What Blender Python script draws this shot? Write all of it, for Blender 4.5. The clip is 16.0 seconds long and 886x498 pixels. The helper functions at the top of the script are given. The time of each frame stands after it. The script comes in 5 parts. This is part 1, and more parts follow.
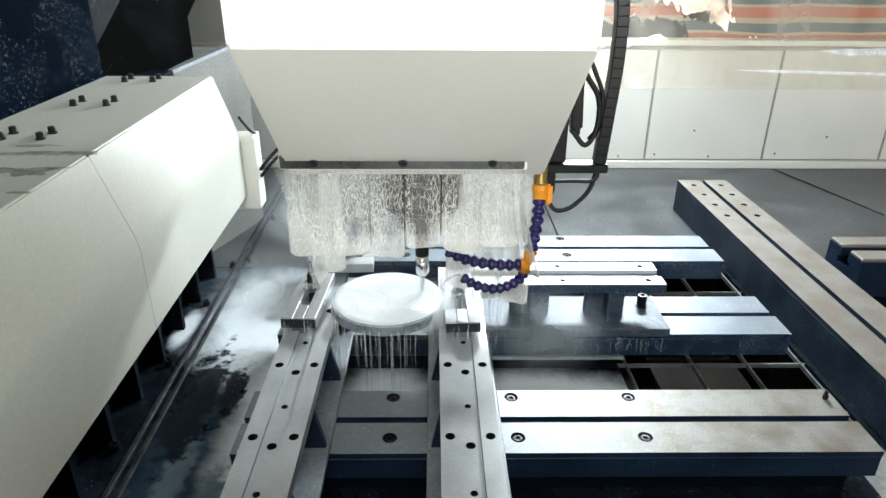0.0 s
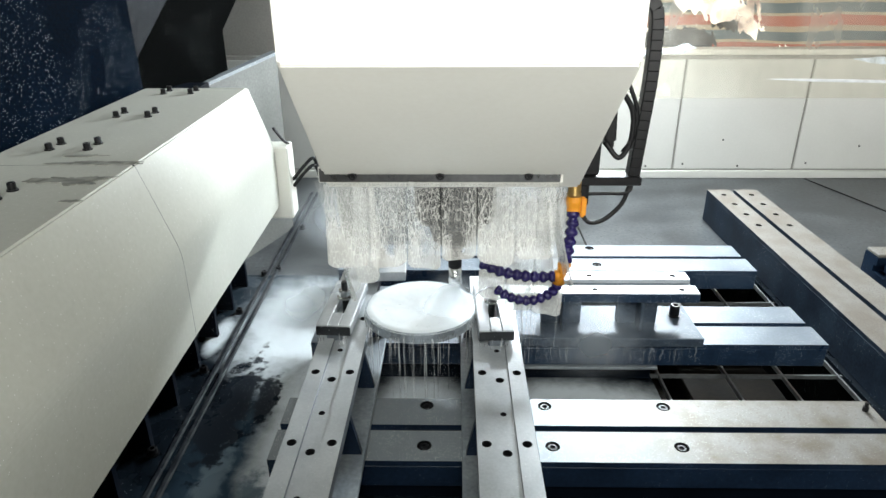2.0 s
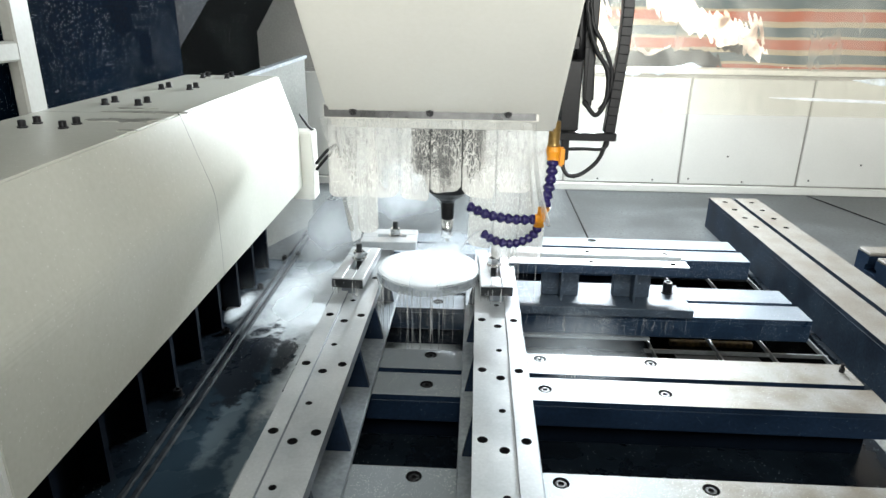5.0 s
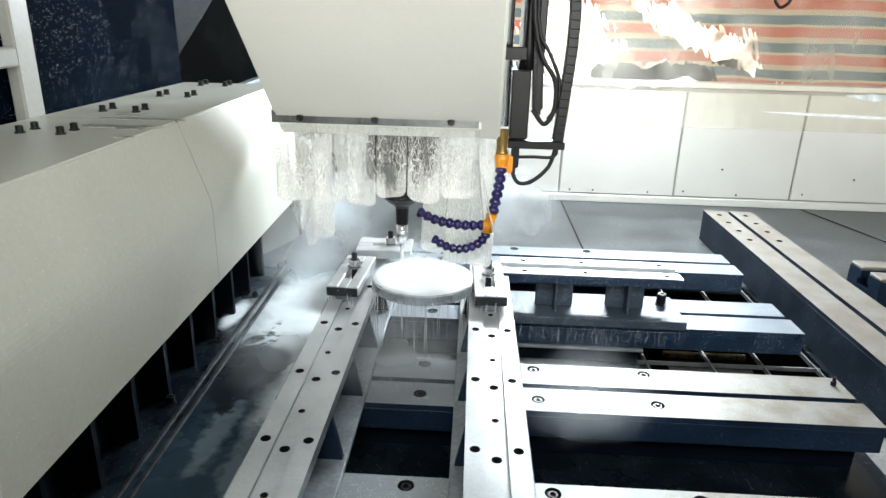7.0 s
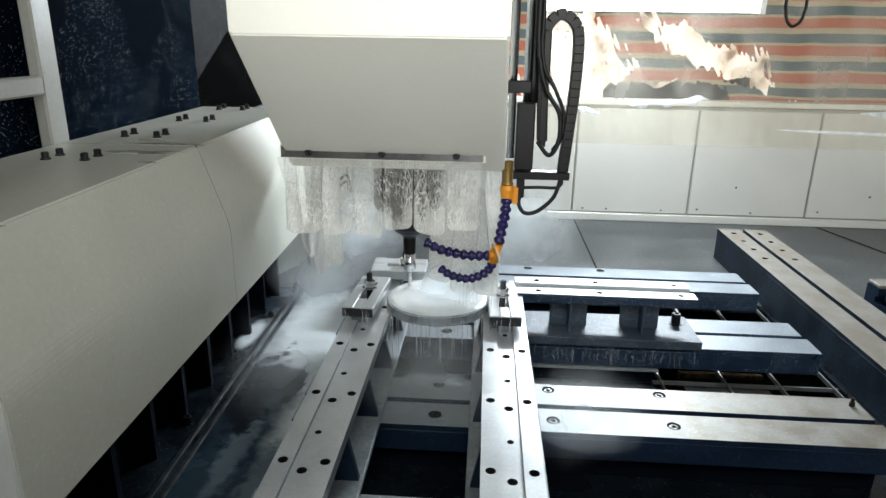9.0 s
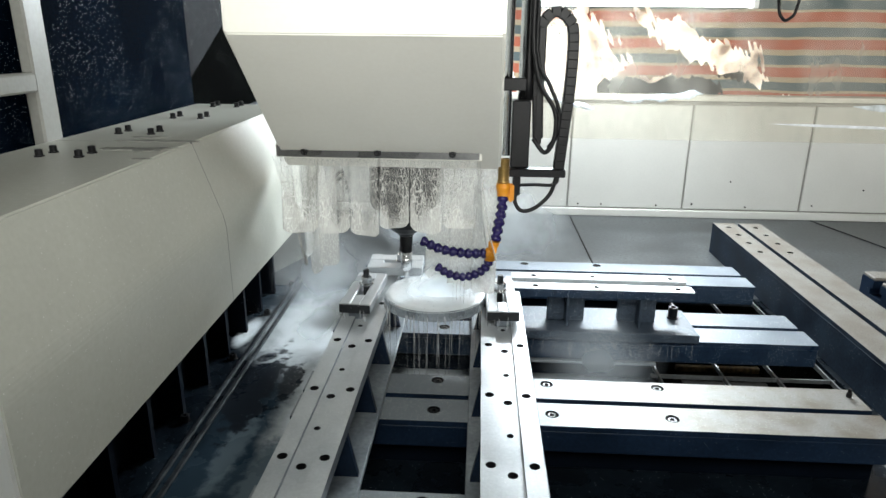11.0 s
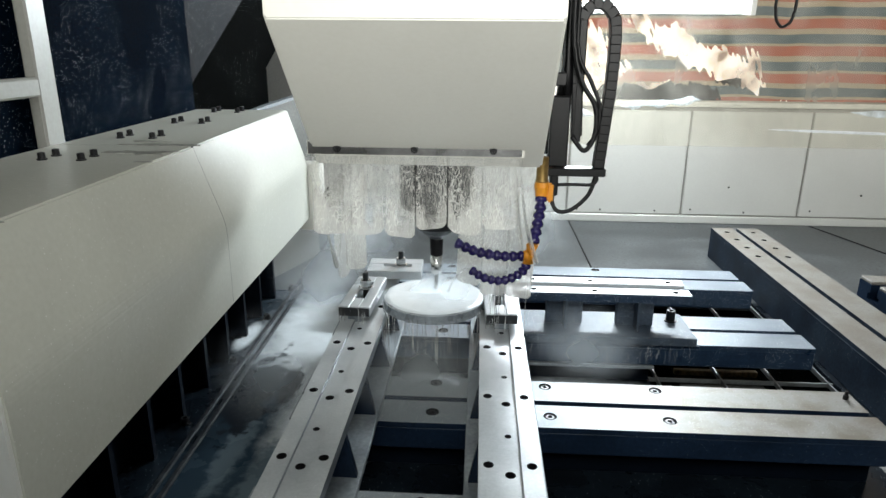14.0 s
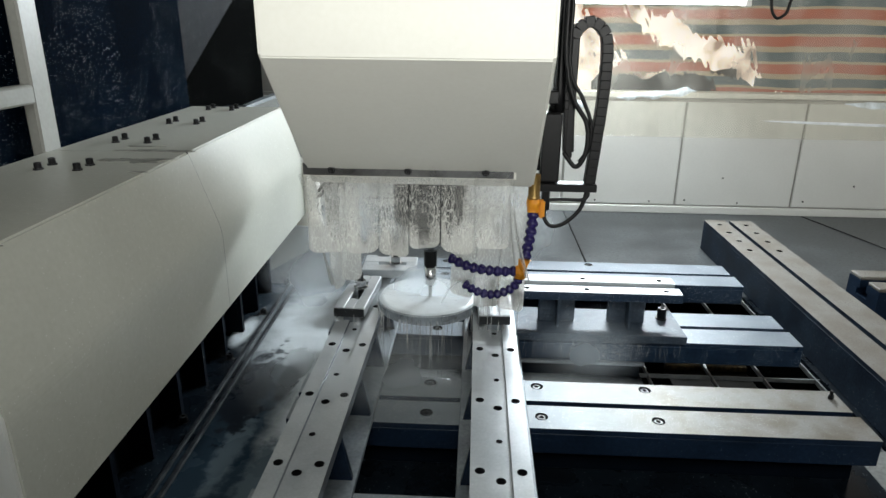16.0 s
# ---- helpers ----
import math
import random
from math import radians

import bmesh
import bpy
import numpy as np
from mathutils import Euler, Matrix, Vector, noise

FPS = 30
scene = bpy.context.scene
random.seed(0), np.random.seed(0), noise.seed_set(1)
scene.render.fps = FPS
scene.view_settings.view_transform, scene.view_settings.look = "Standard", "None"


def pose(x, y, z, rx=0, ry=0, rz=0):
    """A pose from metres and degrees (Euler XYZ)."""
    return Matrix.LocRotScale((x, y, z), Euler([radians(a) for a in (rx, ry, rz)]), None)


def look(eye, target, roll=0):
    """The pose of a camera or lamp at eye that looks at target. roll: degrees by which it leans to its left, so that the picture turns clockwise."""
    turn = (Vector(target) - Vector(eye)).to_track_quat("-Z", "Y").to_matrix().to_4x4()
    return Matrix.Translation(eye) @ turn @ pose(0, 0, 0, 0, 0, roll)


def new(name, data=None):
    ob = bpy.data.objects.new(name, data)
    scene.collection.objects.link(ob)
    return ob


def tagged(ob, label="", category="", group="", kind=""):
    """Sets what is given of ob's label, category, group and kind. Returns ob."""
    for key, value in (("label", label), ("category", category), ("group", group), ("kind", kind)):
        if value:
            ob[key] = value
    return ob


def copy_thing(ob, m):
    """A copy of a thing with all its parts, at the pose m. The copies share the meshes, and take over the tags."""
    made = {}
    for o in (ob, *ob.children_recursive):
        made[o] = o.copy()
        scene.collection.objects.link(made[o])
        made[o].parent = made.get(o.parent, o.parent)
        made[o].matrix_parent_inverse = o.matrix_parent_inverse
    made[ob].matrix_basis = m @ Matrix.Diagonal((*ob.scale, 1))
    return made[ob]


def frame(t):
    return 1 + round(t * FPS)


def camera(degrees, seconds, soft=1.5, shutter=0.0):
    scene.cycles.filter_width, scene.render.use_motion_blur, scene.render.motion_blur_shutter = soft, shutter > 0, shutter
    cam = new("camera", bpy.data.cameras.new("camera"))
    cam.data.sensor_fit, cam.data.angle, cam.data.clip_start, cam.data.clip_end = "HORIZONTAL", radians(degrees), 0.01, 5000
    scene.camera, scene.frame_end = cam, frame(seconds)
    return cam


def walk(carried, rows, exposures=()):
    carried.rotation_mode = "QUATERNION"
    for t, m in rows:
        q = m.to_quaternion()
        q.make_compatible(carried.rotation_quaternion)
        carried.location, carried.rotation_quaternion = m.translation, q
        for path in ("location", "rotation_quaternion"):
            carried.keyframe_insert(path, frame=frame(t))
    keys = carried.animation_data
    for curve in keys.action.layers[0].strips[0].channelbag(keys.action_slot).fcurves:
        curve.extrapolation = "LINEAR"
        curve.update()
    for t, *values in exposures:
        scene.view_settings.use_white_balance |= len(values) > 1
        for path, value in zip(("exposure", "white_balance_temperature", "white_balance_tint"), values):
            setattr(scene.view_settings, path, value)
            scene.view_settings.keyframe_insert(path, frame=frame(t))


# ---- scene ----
cam = camera(67.9, 16.0)
PATH = [
    (0, (0.085, -1.009, 0.869), (0.114, 0.808, 0.034), 0.4),
    (0.5, (0.081, -1.017, 0.876), (0.106, 0.798, 0.037), 0.5),
    (1, (0.064, -1.02, 0.869), (0.073, 0.8, 0.04), 0.2),
    (1.5, (0.062, -1.017, 0.87), (0.037, 0.801, 0.036), -0.2),
    (2, (0.058, -1.019, 0.869), (0.023, 0.811, 0.063), -0.3),
    (2.5, (0.052, -1.027, 0.851), (0.031, 0.806, 0.051), -0.6),
    (3, (0.066, -1.083, 0.805), (-0.024, 0.752, 0.016), 1.0),
    (3.5, (0.081, -1.162, 0.76), (0.065, 0.694, 0.016), 2.4),
    (3.8, (0.098, -1.2, 0.735), (0.007, 0.674, 0.042), 0.8),
    (4, (0.087, -1.203, 0.754), (-0.006, 0.671, 0.06), 0.6),
    (6.5, (0.092, -1.213, 0.755), (0.014, 0.666, 0.074), 1.3),
    (7, (0.091, -1.212, 0.756), (0.013, 0.672, 0.091), 1.5),
    (7.5, (0.087, -1.216, 0.757), (-0.011, 0.674, 0.11), 1.4),
    (8, (0.092, -1.214, 0.759), (-0.014, 0.677, 0.119), 1.2),
    (8.5, (0.087, -1.218, 0.762), (-0.029, 0.676, 0.131), 1.0),
    (9, (0.088, -1.222, 0.767), (-0.031, 0.678, 0.152), 0.9),
    (11.5, (0.082, -1.22, 0.759), (-0.019, 0.677, 0.133), 0.5),
    (12, (0.083, -1.216, 0.762), (-0.035, 0.676, 0.125), 0.3),
    (12.5, (0.081, -1.22, 0.757), (-0.022, 0.678, 0.133), 0.7),
    (13, (0.085, -1.229, 0.76), (-0.014, 0.677, 0.163), 0.7),
    (13.5, (0.087, -1.232, 0.759), (-0.011, 0.673, 0.158), 0.5),
    (14, (0.087, -1.234, 0.755), (-0.017, 0.671, 0.155), 0.5),
    (14.5, (0.091, -1.235, 0.761), (-0.006, 0.672, 0.167), 0.5),
    (15, (0.091, -1.236, 0.76), (0.001, 0.67, 0.161), 0.5),
    (15.5, (0.094, -1.238, 0.767), (0.008, 0.67, 0.175), 0.6),
    (16, (0.093, -1.235, 0.808), (0.001, 0.653, 0.152), 0.6),
]
walk(cam, [(t, look(eye, target, roll)) for t, eye, target, roll in PATH],
     [(0, 0.0), (2, 0.0), (2.5, -0.03), (3, -0.02), (3.5, 0.12), (4, 0.17), (5.5, 0.34), (6.5, 0.38), (7, 0.24), (7.5, 0.18), (8, 0.12), (8.5, -0.05), (9, -0.46), (10.2, -0.33), (11.5, -0.14), (12, 0.06), (12.5, 0.18), (13, -0.06), (13.5, -0.33), (14, -0.41), (15, -0.39), (15.5, -0.44), (16, -0.72)])

# ---- light ----
world = bpy.data.worlds.new("world")
scene.world = world
world.use_nodes = True
world.node_tree.nodes["Background"].inputs[0].default_value = (0.72, 0.80, 0.88, 1)
world.node_tree.nodes["Background"].inputs[1].default_value = 0.015


def area(name, eye, target, sx, sy, watts, colour=(1, 1, 1)):
    data = bpy.data.lights.new(name, "AREA")
    data.shape, data.size, data.size_y, data.energy, data.color = "RECTANGLE", sx, sy, watts, colour
    ob = new(name, data)
    ob.matrix_world = look(eye, target)
    return ob


area("machine_tube_lamp", (0.79, 1.93, 1.06), (0.2, 0.3, 0.0), 1.0, 0.06, 100, (0.85, 0.95, 1.0))
# Added side fill, placed where the film cannot mirror it into view.
area("side_fill_light", (6.0, -1.95, 1.90), (0.0, 0.5, 0.25), 1.6, 0.08, 44, (0.97, 1.0, 0.97))
# Broad fill added behind the camera; the hall has no opening there.
area("front_fill_light", (1.4, -6.6, 1.1), (0.2, 0.3, 0.5), 4.6, 2.6, 650, (1.0, 1.0, 0.95))
# Raised fill added to reach the disc beneath the head; no fixture exists.
area("overhead_fill_light", (0.0, -2.7, 2.7), (0.0, 0.25, 0.1), 2.0, 0.9, 82, (0.96, 1.0, 0.96))

# ---- materials ----
MATS = {}


def material(name, colour, rough=0.5, metal=0.0, vary=0.15, scale=6.0, fine=120.0, bump=0.15, second=None, spots=None, coat=0.0, spot_scale=60.0, spot_cut=0.1, edge=(0.35, 0.68), spec=0.5, spot_patch=0.52):
    """A surface with broad stains, fine grain and a little relief. second: a colour that the broad stains blend to; spots: colour of dried splashes."""
    if name in MATS:
        return MATS[name]
    m = bpy.data.materials.new(name)
    m.use_nodes = True
    nt = m.node_tree
    n, l = nt.nodes, nt.links
    p = n["Principled BSDF"]
    p.inputs["Metallic"].default_value = metal
    p.inputs["Coat Weight"].default_value = coat
    p.inputs["Specular IOR Level"].default_value = spec
    big = n.new("ShaderNodeTexNoise")
    big.inputs["Scale"].default_value, big.inputs["Detail"].default_value = scale, 6
    small = n.new("ShaderNodeTexNoise")
    small.inputs["Scale"].default_value, small.inputs["Detail"].default_value = fine, 3
    geo = n.new("ShaderNodeNewGeometry")
    for t in (big, small):
        l.new(geo.outputs["Position"], t.inputs["Vector"])
    ramp = n.new("ShaderNodeValToRGB")
    ramp.color_ramp.elements[0].position, ramp.color_ramp.elements[1].position = edge
    second = second or tuple(c * (1 - vary * 1.6) for c in colour)
    ramp.color_ramp.elements[0].color = (*second, 1)
    ramp.color_ramp.elements[1].color = (*colour, 1)
    l.new(big.outputs["Fac"], ramp.inputs["Fac"])
    mix = n.new("ShaderNodeMix")
    mix.data_type, mix.blend_type = "RGBA", "OVERLAY"
    mix.inputs["Factor"].default_value = min(1, vary * 2)
    l.new(ramp.outputs["Color"], mix.inputs["A"])
    l.new(small.outputs["Fac"], mix.inputs["B"])
    out = mix.outputs["Result"]
    if spots:
        vor = n.new("ShaderNodeTexVoronoi")
        vor.inputs["Scale"].default_value = spot_scale
        l.new(geo.outputs["Position"], vor.inputs["Vector"])
        cut = n.new("ShaderNodeValToRGB")
        cut.color_ramp.elements[0].position, cut.color_ramp.elements[1].position = spot_cut, spot_cut + 0.05
        cut.color_ramp.elements[0].color, cut.color_ramp.elements[1].color = (1, 1, 1, 1), (0, 0, 0, 1)
        l.new(vor.outputs["Distance"], cut.inputs["Fac"])
        keep = n.new("ShaderNodeMath")
        keep.operation = "MULTIPLY"
        l.new(cut.outputs["Color"], keep.inputs[0])
        patch = n.new("ShaderNodeMath")
        patch.operation = "GREATER_THAN"
        patch.inputs[1].default_value = spot_patch
        l.new(big.outputs["Fac"], patch.inputs[0])
        l.new(patch.outputs[0], keep.inputs[1])
        mx = n.new("ShaderNodeMix")
        mx.data_type = "RGBA"
        l.new(keep.outputs[0], mx.inputs["Factor"])
        l.new(out, mx.inputs["A"])
        mx.inputs["B"].default_value = (*spots, 1)
        out = mx.outputs["Result"]
    l.new(out, p.inputs["Base Color"])
    rr = n.new("ShaderNodeMapRange")
    rr.inputs["To Min"].default_value, rr.inputs["To Max"].default_value = max(0.03, rough - 0.14), min(1, rough + 0.14)
    l.new(big.outputs["Fac"], rr.inputs["Value"])
    l.new(rr.outputs["Result"], p.inputs["Roughness"])
    b = n.new("ShaderNodeBump")
    b.inputs["Strength"].default_value, b.inputs["Distance"].default_value = bump, 0.002
    l.new(small.outputs["Fac"], b.inputs["Height"])
    l.new(b.outputs["Normal"], p.inputs["Normal"])
    MATS[name] = m
    return m


def glow(name, colour, strength):
    m = bpy.data.materials.new(name)
    m.use_nodes = True
    p = m.node_tree.nodes["Principled BSDF"]
    p.inputs["Base Color"].default_value = (*colour, 1)
    p.inputs["Emission Color"].default_value, p.inputs["Emission Strength"].default_value = (*colour, 1), strength
    return m


def clear(name, colour, milky, rough=0.1, wet=0.0, scale=40.0, stretch=0.25, bump=0.3):
    """Clear plastic or water: part see-through, part milky; wet: how strongly runs and drops cloud it."""
    m = bpy.data.materials.new(name)
    m.use_nodes = True
    nt = m.node_tree
    n, l = nt.nodes, nt.links
    p = n["Principled BSDF"]
    p.inputs["Base Color"].default_value = (*colour, 1)
    p.inputs["Roughness"].default_value = rough
    tr = n.new("ShaderNodeBsdfTransparent")
    ms = n.new("ShaderNodeMixShader")
    geo = n.new("ShaderNodeNewGeometry")
    mp = n.new("ShaderNodeMapping")
    mp.inputs["Scale"].default_value = (1, 1, stretch)
    l.new(geo.outputs["Position"], mp.inputs["Vector"])
    no = n.new("ShaderNodeTexNoise")
    no.inputs["Scale"].default_value, no.inputs["Detail"].default_value = scale, 5
    l.new(mp.outputs["Vector"], no.inputs["Vector"])
    vor = n.new("ShaderNodeTexVoronoi")
    vor.feature = "DISTANCE_TO_EDGE"
    vor.inputs["Scale"].default_value = scale * 2.2
    l.new(mp.outputs["Vector"], vor.inputs["Vector"])
    cut = n.new("ShaderNodeMapRange")
    cut.inputs["From Min"].default_value, cut.inputs["From Max"].default_value = 0.02, 0.14
    cut.inputs["To Min"].default_value, cut.inputs["To Max"].default_value = wet, 0.0
    l.new(vor.outputs["Distance"], cut.inputs["Value"])
    rng = n.new("ShaderNodeMapRange")
    rng.inputs["From Min"].default_value, rng.inputs["From Max"].default_value = 0.3, 0.7
    rng.inputs["To Min"].default_value, rng.inputs["To Max"].default_value = max(0, milky - 0.15), min(1, milky + 0.15)
    l.new(no.outputs["Fac"], rng.inputs["Value"])
    add = n.new("ShaderNodeMath")
    add.operation, add.use_clamp = "ADD", True
    l.new(rng.outputs["Result"], add.inputs[0])
    l.new(cut.outputs["Result"], add.inputs[1])
    b = n.new("ShaderNodeBump")
    b.inputs["Strength"].default_value, b.inputs["Distance"].default_value = bump, 0.003
    l.new(no.outputs["Fac"], b.inputs["Height"])
    l.new(b.outputs["Normal"], p.inputs["Normal"])
    l.new(add.outputs[0], ms.inputs["Fac"])
    l.new(tr.outputs[0], ms.inputs[1])
    l.new(p.outputs[0], ms.inputs[2])
    l.new(ms.outputs[0], n["Material Output"].inputs["Surface"])
    return m




def skirt_material(name):
    """Clear plastic with a net of coolant runs, clouding over where the coolant gathers at its lower end."""
    m = clear(name, (0.87, 0.865, 0.83), 0.10, 0.16, wet=0.0, scale=50, stretch=0.4)
    nt = m.node_tree
    n, l = nt.nodes, nt.links
    co = n.new("ShaderNodeTexCoord")
    sep = n.new("ShaderNodeSeparateXYZ")
    l.new(co.outputs["Object"], sep.inputs[0])
    mp = n.new("ShaderNodeMapping")
    mp.inputs["Scale"].default_value = (1, 1, 0.28)
    l.new(co.outputs["Object"], mp.inputs["Vector"])
    warp = n.new("ShaderNodeTexNoise")
    warp.inputs["Scale"].default_value, warp.inputs["Detail"].default_value = 45, 3
    l.new(mp.outputs["Vector"], warp.inputs["Vector"])
    ad = n.new("ShaderNodeVectorMath")
    ad.operation = "MULTIPLY_ADD"
    ad.inputs[1].default_value = (0.012, 0.012, 0.012)
    l.new(warp.outputs["Color"], ad.inputs[0])
    l.new(mp.outputs["Vector"], ad.inputs[2])
    vor = n.new("ShaderNodeTexVoronoi")
    vor.feature = "DISTANCE_TO_EDGE"
    vor.inputs["Scale"].default_value = 210
    l.new(ad.outputs[0], vor.inputs["Vector"])
    big = n.new("ShaderNodeTexNoise")
    big.inputs["Scale"].default_value, big.inputs["Detail"].default_value = 22, 3
    l.new(mp.outputs["Vector"], big.inputs["Vector"])
    # height of the clouding, uneven along the skirt
    hz = n.new("ShaderNodeMath")
    hz.operation = "MULTIPLY_ADD"
    hz.inputs[1].default_value = -0.17
    l.new(big.outputs["Fac"], hz.inputs[0])
    runs = n.new("ShaderNodeTexNoise")
    runs.inputs["Scale"].default_value, runs.inputs["Detail"].default_value = 75, 4
    mr = n.new("ShaderNodeMapping")
    mr.inputs["Scale"].default_value = (1, 1, 0.12)
    l.new(co.outputs["Object"], mr.inputs["Vector"])
    l.new(mr.outputs["Vector"], runs.inputs["Vector"])
    hr = n.new("ShaderNodeMath")
    hr.operation = "MULTIPLY_ADD"
    hr.inputs[1].default_value = -0.13
    l.new(runs.outputs["Fac"], hr.inputs[0])
    l.new(sep.outputs["Z"], hr.inputs[2])
    l.new(hr.outputs[0], hz.inputs[2])
    low = n.new("ShaderNodeMapRange")
    low.interpolation_type = "SMOOTHSTEP"
    low.inputs["From Min"].default_value, low.inputs["From Max"].default_value = 0.238, 0.305
    low.inputs["To Min"].default_value, low.inputs["To Max"].default_value = 0.40, 0.06
    l.new(hz.outputs[0], low.inputs["Value"])
    wide = n.new("ShaderNodeMapRange")
    wide.inputs["From Min"].default_value, wide.inputs["From Max"].default_value = 0.52, 0.36
    wide.inputs["To Min"].default_value, wide.inputs["To Max"].default_value = 0.025, 0.13
    l.new(sep.outputs["Z"], wide.inputs["Value"])
    vein = n.new("ShaderNodeMapRange")
    vein.inputs["From Min"].default_value = 0.01
    vein.inputs["To Min"].default_value, vein.inputs["To Max"].default_value = 0.64, 0.0
    l.new(wide.outputs["Result"], vein.inputs["From Max"])
    l.new(vor.outputs["Distance"], vein.inputs["Value"])
    there = n.new("ShaderNodeMapRange")
    there.inputs["From Min"].default_value, there.inputs["From Max"].default_value = 0.28, 0.46
    l.new(big.outputs["Fac"], there.inputs["Value"])
    veins = n.new("ShaderNodeMath")
    veins.operation = "MULTIPLY"
    l.new(vein.outputs["Result"], veins.inputs[0])
    l.new(there.outputs["Result"], veins.inputs[1])
    drop = n.new("ShaderNodeTexVoronoi")
    drop.inputs["Scale"].default_value = 260
    l.new(co.outputs["Object"], drop.inputs["Vector"])
    size = n.new("ShaderNodeMath")
    size.operation = "MULTIPLY"
    size.inputs[1].default_value = 0.36
    l.new(big.outputs["Fac"], size.inputs[0])
    bead = n.new("ShaderNodeMath")
    bead.operation = "LESS_THAN"
    l.new(drop.outputs["Distance"], bead.inputs[0])
    l.new(size.outputs[0], bead.inputs[1])
    beads = n.new("ShaderNodeMath")
    beads.operation = "MULTIPLY"
    beads.inputs[1].default_value = 0.45
    l.new(bead.outputs[0], beads.inputs[0])
    wetness = n.new("ShaderNodeMath")
    wetness.operation = "MAXIMUM"
    l.new(beads.outputs[0], wetness.inputs[0])
    l.new(veins.outputs[0], wetness.inputs[1])
    top = n.new("ShaderNodeMath")
    top.operation, top.use_clamp = "MAXIMUM", True
    l.new(low.outputs["Result"], top.inputs[0])
    l.new(wetness.outputs[0], top.inputs[1])
    ms = next(k for k in n if k.type == "MIX_SHADER")
    l.new(top.outputs[0], ms.inputs["Fac"])
    return m


def veil_material(name, strength):
    """Thin drifting spray: white, mostly see-through, fading out towards the rim of each piece."""
    m = bpy.data.materials.new(name)
    m.use_nodes = True
    nt = m.node_tree
    n, l = nt.nodes, nt.links
    n.remove(n["Principled BSDF"])
    df = n.new("ShaderNodeBsdfDiffuse")
    tl = n.new("ShaderNodeBsdfTranslucent")
    for k in (df, tl):
        k.inputs["Color"].default_value = (0.88, 0.94, 0.99, 1)
    body = n.new("ShaderNodeMixShader")
    l.new(df.outputs[0], body.inputs[1])
    l.new(tl.outputs[0], body.inputs[2])
    tr = n.new("ShaderNodeBsdfTransparent")
    ms = n.new("ShaderNodeMixShader")
    co = n.new("ShaderNodeTexCoord")
    sub = n.new("ShaderNodeVectorMath")
    sub.operation = "SUBTRACT"
    sub.inputs[1].default_value = (0.5, 0.5, 0.5)
    l.new(co.outputs["Generated"], sub.inputs[0])
    flat = n.new("ShaderNodeVectorMath")
    flat.operation = "MULTIPLY"
    flat.inputs[1].default_value = (2, 0, 2)
    l.new(sub.outputs[0], flat.inputs[0])
    ln = n.new("ShaderNodeVectorMath")
    ln.operation = "LENGTH"
    l.new(flat.outputs[0], ln.inputs[0])
    no = n.new("ShaderNodeTexNoise")
    no.inputs["Scale"].default_value, no.inputs["Detail"].default_value = 9, 6
    l.new(co.outputs["Object"], no.inputs["Vector"])
    f = n.new("ShaderNodeMath")
    f.operation = "MULTIPLY_ADD"
    f.inputs[1].default_value = -0.6
    l.new(no.outputs["Fac"], f.inputs[0])
    l.new(ln.outputs["Value"], f.inputs[2])
    r = n.new("ShaderNodeMapRange")
    r.interpolation_type = "SMOOTHSTEP"
    r.inputs["From Min"].default_value, r.inputs["From Max"].default_value = -0.30, 0.43
    r.inputs["To Min"].default_value, r.inputs["To Max"].default_value = strength, 0.0
    l.new(f.outputs[0], r.inputs["Value"])
    l.new(r.outputs["Result"], ms.inputs["Fac"])
    l.new(tr.outputs[0], ms.inputs[1])
    l.new(body.outputs[0], ms.inputs[2])
    l.new(ms.outputs[0], n["Material Output"].inputs["Surface"])
    return m


